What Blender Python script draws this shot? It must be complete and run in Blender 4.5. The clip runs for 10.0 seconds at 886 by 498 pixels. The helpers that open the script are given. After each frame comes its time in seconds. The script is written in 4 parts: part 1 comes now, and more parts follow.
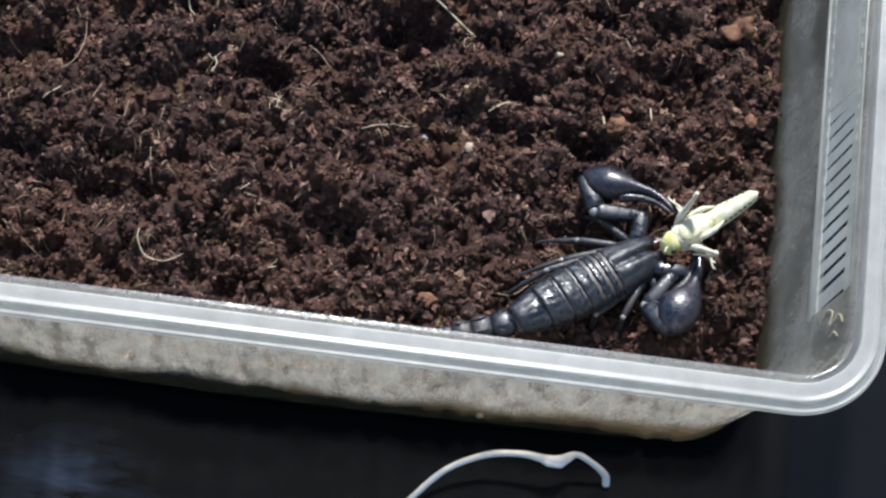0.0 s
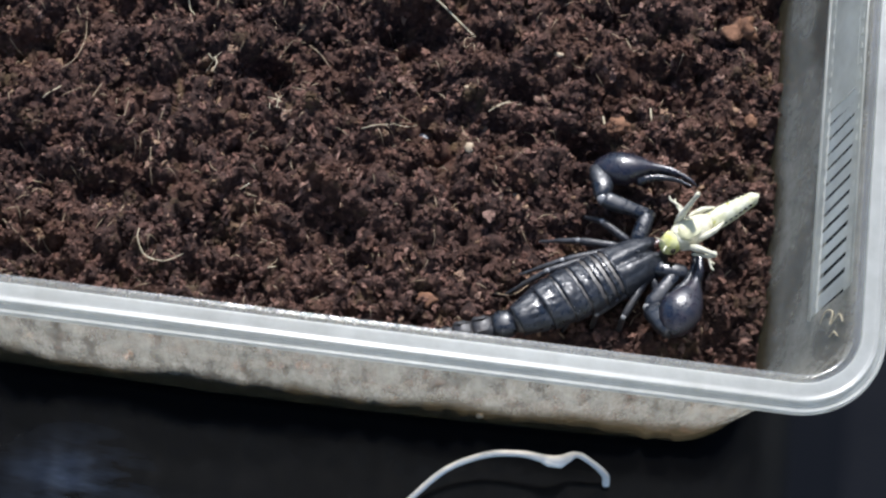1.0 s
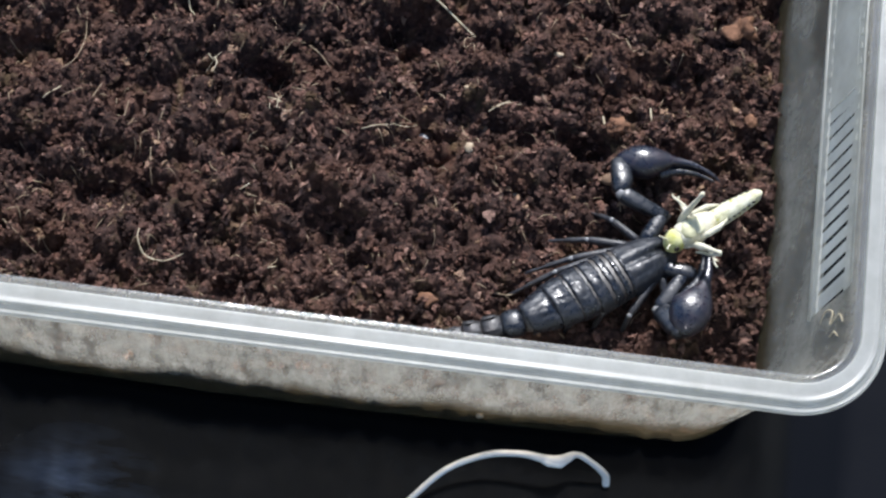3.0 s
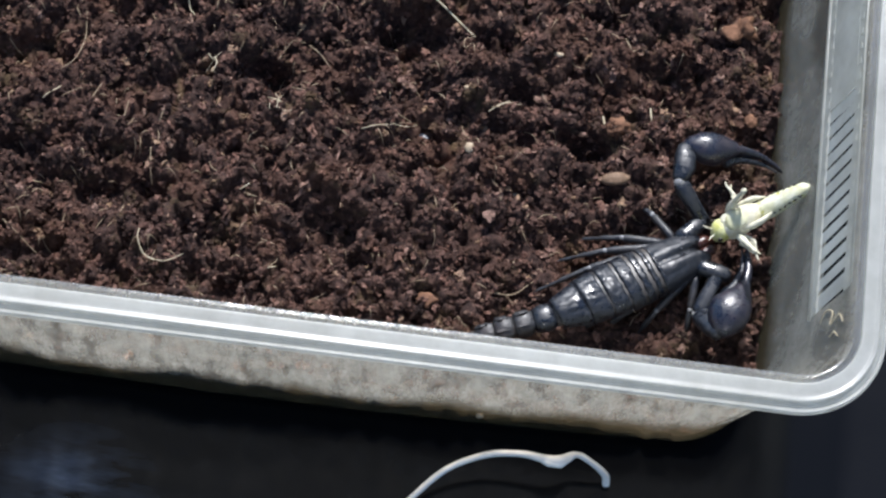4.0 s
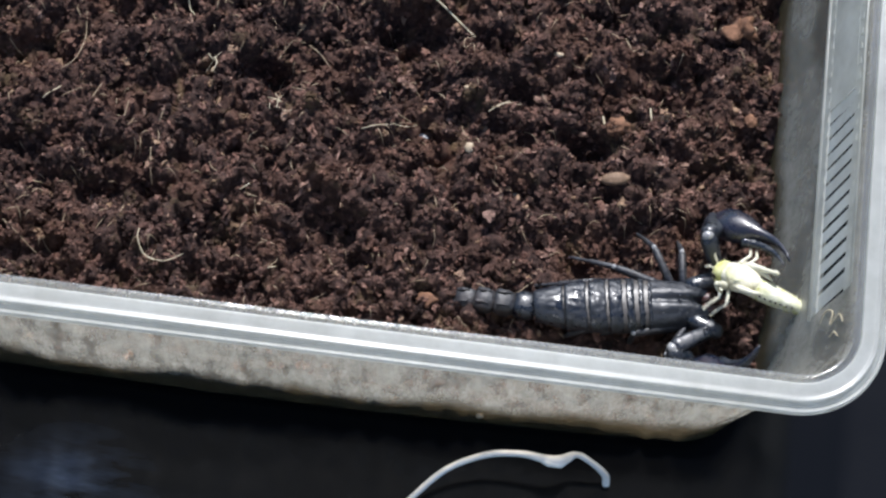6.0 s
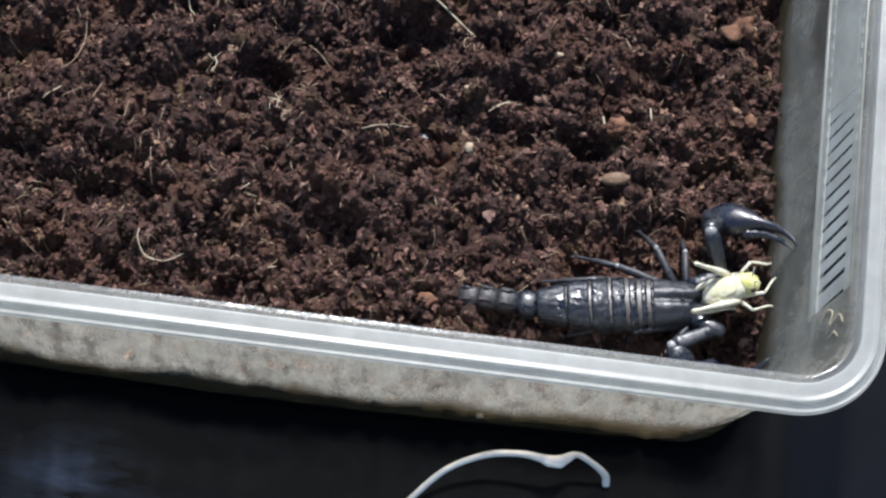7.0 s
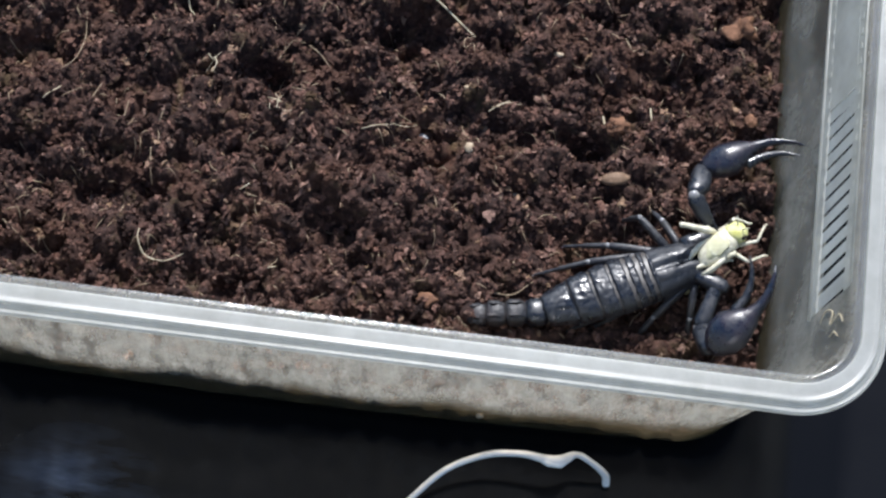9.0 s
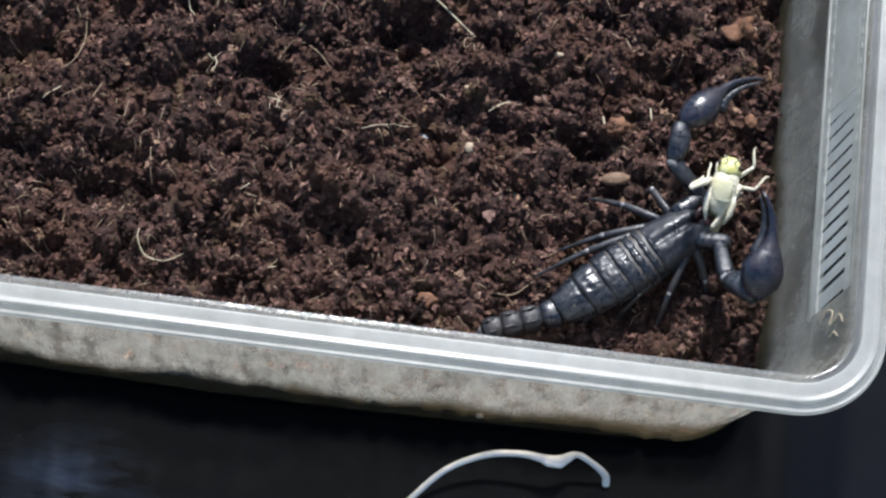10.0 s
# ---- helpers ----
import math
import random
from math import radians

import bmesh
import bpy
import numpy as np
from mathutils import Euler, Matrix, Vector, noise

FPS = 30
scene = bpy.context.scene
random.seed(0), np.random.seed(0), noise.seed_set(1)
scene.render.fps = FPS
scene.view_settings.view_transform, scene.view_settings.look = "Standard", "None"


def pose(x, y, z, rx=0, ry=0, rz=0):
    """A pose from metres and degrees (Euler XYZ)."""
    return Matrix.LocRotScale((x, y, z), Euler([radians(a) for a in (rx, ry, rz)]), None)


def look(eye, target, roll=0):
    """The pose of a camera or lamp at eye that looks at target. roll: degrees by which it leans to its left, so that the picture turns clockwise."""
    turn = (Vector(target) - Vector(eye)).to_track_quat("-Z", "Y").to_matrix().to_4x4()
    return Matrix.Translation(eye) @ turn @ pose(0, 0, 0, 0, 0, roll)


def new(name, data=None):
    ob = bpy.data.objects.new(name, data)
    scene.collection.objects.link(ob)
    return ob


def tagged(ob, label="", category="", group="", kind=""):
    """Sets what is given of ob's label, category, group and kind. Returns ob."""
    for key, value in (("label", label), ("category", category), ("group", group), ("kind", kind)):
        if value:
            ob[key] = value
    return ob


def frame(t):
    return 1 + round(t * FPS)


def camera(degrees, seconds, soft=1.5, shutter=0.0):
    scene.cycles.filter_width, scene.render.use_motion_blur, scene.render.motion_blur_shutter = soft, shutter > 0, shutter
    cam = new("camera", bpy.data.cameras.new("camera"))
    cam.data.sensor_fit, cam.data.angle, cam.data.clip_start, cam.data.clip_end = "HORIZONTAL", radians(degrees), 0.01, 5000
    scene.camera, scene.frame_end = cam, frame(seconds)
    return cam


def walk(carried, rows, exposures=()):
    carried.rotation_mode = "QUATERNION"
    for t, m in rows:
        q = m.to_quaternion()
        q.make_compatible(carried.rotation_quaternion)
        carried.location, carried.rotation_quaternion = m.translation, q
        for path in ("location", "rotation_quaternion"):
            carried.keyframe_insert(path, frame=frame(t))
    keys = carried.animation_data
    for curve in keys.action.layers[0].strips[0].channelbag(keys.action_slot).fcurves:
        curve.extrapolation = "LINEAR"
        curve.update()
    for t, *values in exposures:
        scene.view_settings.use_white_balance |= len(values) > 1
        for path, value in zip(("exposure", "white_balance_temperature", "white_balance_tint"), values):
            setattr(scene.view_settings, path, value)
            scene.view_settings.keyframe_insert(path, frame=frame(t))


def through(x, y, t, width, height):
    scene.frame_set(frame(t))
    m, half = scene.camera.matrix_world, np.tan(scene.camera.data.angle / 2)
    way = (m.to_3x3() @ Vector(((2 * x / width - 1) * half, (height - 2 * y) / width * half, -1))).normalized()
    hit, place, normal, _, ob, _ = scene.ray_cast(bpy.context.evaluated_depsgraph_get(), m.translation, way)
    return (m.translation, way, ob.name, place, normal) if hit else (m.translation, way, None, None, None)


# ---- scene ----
cam = camera(17.5, 10.0, soft=2.4, shutter=0.5)
GAZE = Vector((0.0, 0.0, 0.024))
EYE = GAZE + 1.02 * Vector((0.0, -math.sin(radians(24)), math.cos(radians(24))))
walk(cam, [(0.0, look(EYE, GAZE, 7.2)), (10.0, look(EYE, GAZE, 7.2))], exposures=[(0.0, 0.17, 6290, 10), (10.0, 0.17, 6290, 10)])

# ---- daylight: soft high sun from behind the tub, blue sky ----
TO_SUN = Vector((-0.035, 0.63, 0.775)).normalized()
world = bpy.data.worlds.new("sky")
scene.world = world
world.use_nodes = True
sky = world.node_tree.nodes.new("ShaderNodeTexSky")
sky.sky_type, sky.sun_disc = "NISHITA", False
sky.dust_density, sky.ozone_density = 0.7, 1.2
sky.sun_elevation = math.asin(TO_SUN.z)
sky.sun_rotation = math.atan2(TO_SUN.x, TO_SUN.y)
back = world.node_tree.nodes["Background"]
back.inputs["Strength"].default_value = 0.14
world.node_tree.links.new(sky.outputs["Color"], back.inputs["Color"])
sun = new("sun", bpy.data.lights.new("sun", "SUN"))
sun.data.energy, sun.data.angle, sun.data.color = 5.3, radians(4), (1.0, 0.975, 0.965)
sun.matrix_world = look(TO_SUN * 3, (0, 0, 0))

# ---- materials ----


class Nodes:
    """A small writer for node materials."""

    def __init__(self, name):
        self.mat = bpy.data.materials.new(name)
        self.mat.use_nodes = True
        self.tree = self.mat.node_tree
        self.shader = self.tree.nodes["Principled BSDF"]
        self.out = self.tree.nodes["Material Output"]
        self.coords = self.tree.nodes.new("ShaderNodeTexCoord").outputs["Object"]

    def link(self, a, b):
        self.tree.links.new(a, b)

    def noise(self, scale, detail=4, rough=0.6, coords=None):
        n = self.tree.nodes.new("ShaderNodeTexNoise")
        n.inputs["Scale"].default_value = scale
        n.inputs["Detail"].default_value = detail
        n.inputs["Roughness"].default_value = rough
        self.link(coords or self.coords, n.inputs["Vector"])
        return n.outputs["Fac"]

    def stretched(self, sx, sy, sz):
        n = self.tree.nodes.new("ShaderNodeMapping")
        n.inputs["Scale"].default_value = (sx, sy, sz)
        self.link(self.coords, n.inputs["Vector"])
        return n.outputs["Vector"]

    def ramp(self, fac, *stops):
        n = self.tree.nodes.new("ShaderNodeValToRGB")
        e = n.color_ramp.elements
        while len(e) < len(stops):
            e.new(0.5)
        for el, (p, c) in zip(e, stops):
            el.position, el.color = p, (*c, 1) if len(c) == 3 else c
        self.link(fac, n.inputs["Fac"])
        return n.outputs["Color"]

    def value(self, fac, lo, hi, a=0.0, b=1.0):
        n = self.tree.nodes.new("ShaderNodeMapRange")
        n.inputs["From Min"].default_value, n.inputs["From Max"].default_value = a, b
        n.inputs["To Min"].default_value, n.inputs["To Max"].default_value = lo, hi
        self.link(fac, n.inputs["Value"])
        return n.outputs["Result"]

    def blend(self, fac, a, b, kind="MIX"):
        n = self.tree.nodes.new("ShaderNodeMixRGB")
        n.blend_type = kind
        for socket, v in zip(n.inputs, (fac, a, b)):
            if isinstance(v, (int, float)):
                socket.default_value = v
            elif isinstance(v, tuple):
                socket.default_value = (*v, 1)
            else:
                self.link(v, socket)
        return n.outputs["Color"]

    def island(self):
        return self.tree.nodes.new("ShaderNodeNewGeometry").outputs["Random Per Island"]

    def each(self):
        return self.tree.nodes.new("ShaderNodeObjectInfo").outputs["Random"]

    def put(self, **values):
        names = {"color": "Base Color", "rough": "Roughness", "metal": "Metallic", "spec": "Specular IOR Level",
                 "coat": "Coat Weight", "coat_rough": "Coat Roughness", "sss": "Subsurface Weight", "sheen": "Sheen Weight"}
        for k, v in values.items():
            s = self.shader.inputs[names[k]]
            if isinstance(v, (int, float)):
                s.default_value = v
            elif isinstance(v, tuple):
                s.default_value = (*v, 1)
            else:
                self.link(v, s)
        return self

    def bump(self, height, strength, distance):
        n = self.tree.nodes.new("ShaderNodeBump")
        n.inputs["Strength"].default_value, n.inputs["Distance"].default_value = strength, distance
        self.link(height, n.inputs["Height"])
        self.link(n.outputs["Normal"], self.shader.inputs["Normal"])
        return self


def soil_material(name, crumbs):
    """Coconut soil: dark between, greyish and reddish browns from crumb to crumb."""
    n = Nodes(name)
    grain = n.noise(700, 5, 0.75)
    patch = n.noise(40, 3)
    if crumbs:
        tone = n.ramp(n.island(), (0.0, (0.026, 0.015, 0.012)), (0.35, (0.070, 0.039, 0.031)), (0.7, (0.150, 0.085, 0.066)),
                      (0.88, (0.25, 0.138, 0.104)), (0.96, (0.34, 0.225, 0.18)), (1.0, (0.44, 0.30, 0.18)))
    else:
        tone = n.ramp(n.noise(330, 5, 0.7), (0.3, (0.016, 0.009, 0.007)), (0.5, (0.055, 0.031, 0.025)), (0.7, (0.17, 0.098, 0.076)))
    tone = n.blend(n.value(grain, 0.3, 1.0, 0.32, 0.6), (0.016, 0.010, 0.009), tone)
    tone = n.blend(n.value(patch, 0.0, 0.5, 0.48, 0.70), tone, (0.125, 0.062, 0.038))
    tone = n.blend(n.value(n.noise(75, 4, 0.7), 0.0, 0.5, 0.56, 0.72), tone, (0.13, 0.098, 0.046))
    tone = n.blend(1.0, tone, (1.18, 1.135, 1.12), "MULTIPLY")
    n.put(color=tone, rough=0.9, spec=0.3)
    return n.bump(n.noise(1300, 4, 0.75), 1.0, 0.0008).mat


def plastic_material(name, clear_lo, clear_hi, glow, dusty, gloss=(0.14, 0.38), tint=(0.70, 0.67, 0.61), dents=0.12, wiped_low=False, through_tint=(0.93, 0.93, 0.90), shiny=0.045, streaks=False):
    """Milky see-through plastic: scratches, smears, and dust that the soil has left."""
    n = Nodes(name)
    smear = n.noise(60, 5, 0.65)
    speck = n.noise(170, 5, 0.7, n.stretched(1, 1, 0.3))
    streak = n.noise(16, 3, 0.5, n.stretched(1, 1, 2))
    colour = n.blend(n.value(smear, 0.0, 0.6, 0.4, 0.7), tint, (0.52, 0.52, 0.48))
    n.put(color=colour, rough=n.value(smear, 0.3, 0.5, 0.3, 0.7), spec=0.0)
    if streaks:  # scratches that run along the long side
        near = n.tree.nodes.new("ShaderNodeSeparateXYZ")
        n.link(n.coords, near.inputs["Vector"])
        lines = n.noise(900, 3, 0.6, n.stretched(0.012, 1, 1))
        height = n.blend(n.value(near.outputs["Y"], 0.9, 0.0, -0.066, -0.060), n.noise(70, 3), lines)
    n.bump(height if streaks else n.noise(70, 3), 0.3 if streaks else dents, 0.0006 if streaks else 0.002)
    through = n.tree.nodes.new("ShaderNodeBsdfTranslucent")
    n.link(colour, through.inputs["Color"])
    body = n.tree.nodes.new("ShaderNodeMixShader")
    body.inputs["Fac"].default_value = glow
    n.link(n.shader.outputs["BSDF"], body.inputs[1])
    n.link(through.outputs["BSDF"], body.inputs[2])
    place = n.tree.nodes.new("ShaderNodeSeparateXYZ")
    n.link(n.coords, place.inputs["Vector"])
    splash = n.value(place.outputs["Y"], dusty, dusty * 0.25, -0.052, -0.040)
    veil = n.blend(splash, streak, speck)
    tide = n.tree.nodes.new("ShaderNodeMath")
    tide.operation = "MULTIPLY_ADD"
    tide.inputs[1].default_value = -0.034
    n.link(n.noise(26, 4, 0.6, n.stretched(1, 1, 0.4)), tide.inputs[0])
    n.link(place.outputs["Z"], tide.inputs[2])
    wiped = n.value(tide.outputs["Value"], 0.0, 1.0, 0.005, 0.016) if wiped_low else None
    if wiped_low:  # grit flung up by the animal, and a muddy film below the soil's edge
        grit = n.noise(420, 5, 0.8)
        colour = n.blend(n.value(grit, 0.0, 0.38, 0.50, 0.66), colour, (0.24, 0.22, 0.18))
        colour = n.blend(n.value(n.noise(95, 4, 0.7, n.stretched(0.45, 1, 1.1)), 0.0, 0.34, 0.46, 0.62), colour, (0.41, 0.41, 0.365))
        colour = n.blend(wiped, (0.15, 0.122, 0.075), colour)
        n.link(colour, n.shader.inputs["Base Color"])
        n.link(colour, through.inputs["Color"])
    clear = n.tree.nodes.new("ShaderNodeBsdfTransparent")
    clear.inputs["Color"].default_value = (*through_tint, 1)
    mix = n.tree.nodes.new("ShaderNodeMixShader")
    clearness = n.value(veil, clear_hi, clear_lo, 0.36, 0.66)
    n.link(n.blend(wiped, (0.5, 0.5, 0.5), clearness) if wiped_low else clearness, mix.inputs["Fac"])
    n.link(body.outputs["Shader"], mix.inputs[1])
    n.link(clear.outputs["BSDF"], mix.inputs[2])
    shine = n.tree.nodes.new("ShaderNodeBsdfGlossy")
    shine.inputs["Roughness"].default_value = gloss[0]
    coat = n.tree.nodes.new("ShaderNodeMixShader")
    coat.inputs["Fac"].default_value = shiny
    n.link(mix.outputs["Shader"], coat.inputs[1])
    n.link(shine.outputs["BSDF"], coat.inputs[2])
    n.link(coat.outputs["Shader"], n.out.inputs["Surface"])
    return n.mat


def chitin_material(name, dark, warm, lo, hi, warm_from=0.5, dust_or_sheen=0.0, relief=0.4):
    """Horny shell, pitted; dust lies on it in patches and dulls it."""
    n = Nodes(name)
    patch = n.noise(170, 4)
    colour = n.ramp(patch, (0.0, dark), (warm_from, dark), (min(warm_from + 0.3, 1.0), warm))
    rough = n.value(n.noise(260, 4), lo, hi, 0.3, 0.7)
    if dust_or_sheen:
        film = n.blend(0.6, n.noise(150, 5, 0.7), n.noise(620, 4, 0.75))
        colour = n.blend(n.value(film, 0.0, dust_or_sheen, 0.42, 0.62), colour, (0.060, 0.063, 0.068))
        rough = n.blend(n.value(film, 0.0, min(0.85, 4 * dust_or_sheen), 0.44, 0.58), rough, (0.62, 0.62, 0.62))
    n.put(color=colour, rough=rough, spec=0.8)
    return n.bump(n.blend(0.16, n.noise(330, 3, 0.5), n.noise(1300, 4, 0.7)), relief, 0.0005).mat


def plain_material(name, dark, light, scale, rough, relief=0.2, size=0.0004, spec=0.4):
    n = Nodes(name)
    n.put(color=n.ramp(n.noise(scale, 5, 0.65), (0.3, dark), (0.7, light)), rough=rough, spec=spec)
    return n.bump(n.noise(scale * 3, 4), relief, size).mat


SOIL_BED = soil_material("soil_bed", False)
SOIL_CRUMB = soil_material("soil_crumb", True)
TUB_WALL = plastic_material("tub_plastic", 0.30, 0.90, 0.6, 0.95, (0.16, 0.3), (0.69, 0.665, 0.60), wiped_low=True, through_tint=(0.935, 0.905, 0.84))
TUB_LIP = plastic_material("tub_lip_plastic", 0.66, 0.86, 0.4, 0.25, (0.12, 0.16), (0.64, 0.65, 0.65), 0.005, shiny=0.07)
TUB_RIM = plastic_material("tub_rim_plastic", 0.24, 0.50, 0.55, 0.25, (0.25, 0.25), (0.80, 0.81, 0.77), 0.05, shiny=0.024, streaks=True)
SHELL = chitin_material("black_shell", (0.0032, 0.006, 0.012), (0.010, 0.013, 0.021), 0.17, 0.34, 0.45, 0.24, 0.5)
SHELL_WARM = chitin_material("brown_black_shell", (0.005, 0.009, 0.021), (0.030, 0.021, 0.030), 0.20, 0.33, 0.42, 0.11, 0.35)
JOINT = chitin_material("pale_joint", (0.24, 0.24, 0.24), (0.46, 0.45, 0.43), 0.15, 0.35)
MEMBRANE = chitin_material("membrane", (0.045, 0.043, 0.042), (0.10, 0.09, 0.085), 0.3, 0.5)
FOLD = chitin_material("fold_skin", (0.07, 0.062, 0.056), (0.17, 0.15, 0.13), 0.35, 0.55)
SHIELD = chitin_material("dull_black_shell", (0.0045, 0.0075, 0.014), (0.016, 0.016, 0.020), 0.27, 0.46, 0.45, 0.34, 0.6)
JAW = chitin_material("red_jaw", (0.05, 0.013, 0.008), (0.12, 0.04, 0.02), 0.25, 0.45)
DUSTY_SHELL = chitin_material("dusty_shell", (0.006, 0.006, 0.008), (0.036, 0.022, 0.018), 0.36, 0.62, 0.42, 0.3, 0.9)
LEG = chitin_material("leg_shell", (0.010, 0.011, 0.016), (0.034, 0.029, 0.028), 0.3, 0.55, 0.45, 0.5, 0.7)
PREY_PALE = plain_material("pale_insect", (0.60, 0.56, 0.38), (0.86, 0.83, 0.69), 260, 0.45, 0.6, 0.0008)
PREY_BELLY = plain_material("greenish_cream_insect", (0.56, 0.55, 0.29), (0.84, 0.83, 0.69), 230, 0.45, 0.6, 0.0008)
PREY_GREEN = plain_material("green_insect", (0.42, 0.42, 0.08), (0.66, 0.64, 0.26), 300, 0.42)
PREY_HEAD = plain_material("yellowish_insect", (0.52, 0.51, 0.08), (0.78, 0.77, 0.42), 220, 0.42, 0.5, 0.0006)
PREY_SADDLE = plain_material("pale_green_insect", (0.60, 0.58, 0.32), (0.80, 0.78, 0.58), 160, 0.42, 0.5, 0.0006)
PREY_DARK = plain_material("insect_eye", (0.02, 0.018, 0.012), (0.05, 0.04, 0.03), 500, 0.3)
FIBRE = plain_material("coir_fibre", (0.20, 0.135, 0.08), (0.46, 0.36, 0.24), 300, 0.7)
FIBRE_PALE = plain_material("pale_fibre", (0.42, 0.35, 0.22), (0.66, 0.58, 0.42), 300, 0.6)
CHIP = plain_material("husk_chip", (0.08, 0.036, 0.02), (0.27, 0.135, 0.075), 330, 0.8, 0.7, 0.001)
CHIP_PALE = plain_material("pale_chip", (0.30, 0.22, 0.14), (0.52, 0.43, 0.31), 300, 0.7, 0.5)
STALK = plain_material("dry_stalk", (0.80, 0.74, 0.66), (0.95, 0.91, 0.84), 240, 0.6, 0.4)


def table_material():
    n = Nodes("black_vinyl")
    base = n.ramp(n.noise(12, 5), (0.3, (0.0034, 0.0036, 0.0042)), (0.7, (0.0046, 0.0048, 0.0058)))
    # a blurred bluish reflection, painted into the base colour as a streaked patch
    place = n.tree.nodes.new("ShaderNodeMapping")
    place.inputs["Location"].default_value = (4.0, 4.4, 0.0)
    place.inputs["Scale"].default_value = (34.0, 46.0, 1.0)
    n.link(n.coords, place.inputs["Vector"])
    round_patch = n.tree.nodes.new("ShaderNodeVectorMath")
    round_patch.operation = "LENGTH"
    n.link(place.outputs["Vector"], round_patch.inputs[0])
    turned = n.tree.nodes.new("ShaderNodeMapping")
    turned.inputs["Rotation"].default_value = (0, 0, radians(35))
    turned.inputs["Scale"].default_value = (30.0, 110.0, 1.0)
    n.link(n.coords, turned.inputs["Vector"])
    dust_or_sheen = n.blend(1.0, n.value(round_patch.outputs["Value"], 1.0, 0.0, 0.0, 1.1), n.value(n.noise(1.0, 4, 0.6, turned.outputs["Vector"]), 0.0, 1.0, 0.38, 0.66), "MULTIPLY")
    n.put(color=n.blend(dust_or_sheen, base, (0.045, 0.062, 0.10)), rough=n.value(n.noise(25, 5), 0.10, 0.15, 0.3, 0.7), spec=0.24)
    return n.bump(n.noise(500, 3), 0.06, 0.0003).mat


VINYL = table_material()

# ---- mesh helpers; lengths in millimetres ----
MM = Matrix.Scale(0.001, 4)


def part(name, bm, material, parent=None, label="", smooth=True, relief=0.0, grain=2.4):
    """Links a bmesh, modelled in millimetres, as one mesh object; relief dents it unevenly."""
    if relief:
        bm.normal_update()
        for v in bm.verts:
            v.co += v.normal * relief * (noise.noise(v.co / grain) + 0.6 * noise.noise(v.co / (0.45 * grain)))
    bm.transform(MM)
    bmesh.ops.recalc_face_normals(bm, faces=bm.faces)
    me = bpy.data.meshes.new(name)
    bm.to_mesh(me)
    bm.free()
    for p in me.polygons:
        p.use_smooth = smooth
    me.materials.append(material)
    ob = new(name, me)
    if parent:
        ob.parent = parent
    return tagged(ob, label)


def loft(stations, n=14, power=2.0, bm=None):
    """A closed skin over rings across x: (x, y, z, half width, height above, depth below)."""
    bm = bm or bmesh.new()
    rings = []
    for x, y, z, w, hi, lo in stations:
        ring = []
        for i in range(n):
            a = 2 * math.pi * i / n
            c, s = math.cos(a), math.sin(a)
            c = math.copysign(abs(c) ** (2 / power), c)
            s = math.copysign(abs(s) ** (2 / power), s)
            ring.append(bm.verts.new((x, y + w * c, z + (hi if s > 0 else lo) * s)))
        rings.append(ring)
    for a, b in zip(rings, rings[1:]):
        for i in range(n):
            bm.faces.new((a[i], a[(i + 1) % n], b[(i + 1) % n], b[i]))
    bm.faces.new(rings[0])
    bm.faces.new(rings[-1][::-1])
    return bm


def smooth_path(points, steps):
    """Points along a rounded line through the given ones."""
    p = [Vector(q) for q in points]
    p = [2 * p[0] - p[1], *p, 2 * p[-1] - p[-2]]
    out = []
    for a, b, c, d in zip(p, p[1:], p[2:], p[3:]):
        for i in range(steps):
            t = i / steps
            out.append(0.5 * (2 * b + (c - a) * t + (2 * a - 5 * b + 4 * c - d) * t * t + (3 * b - a - 3 * c + d) * t ** 3))
    return [*out, p[-2]]


def tube(points, radii, n=8, steps=6, flat=1.0, bm=None):
    """A bent rod; radii are spread evenly along it."""
    bm = bm or bmesh.new()
    line = smooth_path(points, steps) if steps else [Vector(q) for q in points]
    rings = []
    for i, c in enumerate(line):
        d = (line[min(i + 1, len(line) - 1)] - line[max(i - 1, 0)]).normalized()
        side = d.cross(Vector((0, 0, 1)))
        side = side.normalized() if side.length > 0.01 else Vector((0, 1, 0))
        top = side.cross(d)
        u = i / (len(line) - 1) * (len(radii) - 1)
        k = min(int(u), len(radii) - 2) if len(radii) > 1 else 0
        r = radii[k] + (radii[k + 1] - radii[k]) * (u - k) if len(radii) > 1 else radii[0]
        rings.append([bm.verts.new(c + r * (math.cos(a) * side + flat * math.sin(a) * top))
                      for a in (2 * math.pi * j / n for j in range(n))])
    for a, b in zip(rings, rings[1:]):
        for i in range(n):
            bm.faces.new((a[i], a[(i + 1) % n], b[(i + 1) % n], b[i]))
    bm.faces.new(rings[0])
    bm.faces.new(rings[-1][::-1])
    return bm


def lump(rx, ry, rz, rough=0.25, seed=0, level=2, at=(0, 0, 0), bm=None):
    """An uneven pebble or clod."""
    bm = bm or bmesh.new()
    made = bmesh.ops.create_icosphere(bm, subdivisions=level, radius=1)["verts"]
    for v in made:
        k = 1 + rough * noise.noise(v.co * 1.6 + Vector((seed * 7.3, 0, 0))) + 0.5 * rough * noise.noise(v.co * 4 + Vector((0, seed * 3.1, 0)))
        v.co = Vector((v.co.x * rx, v.co.y * ry, v.co.z * rz)) * k + Vector(at)
    return bm


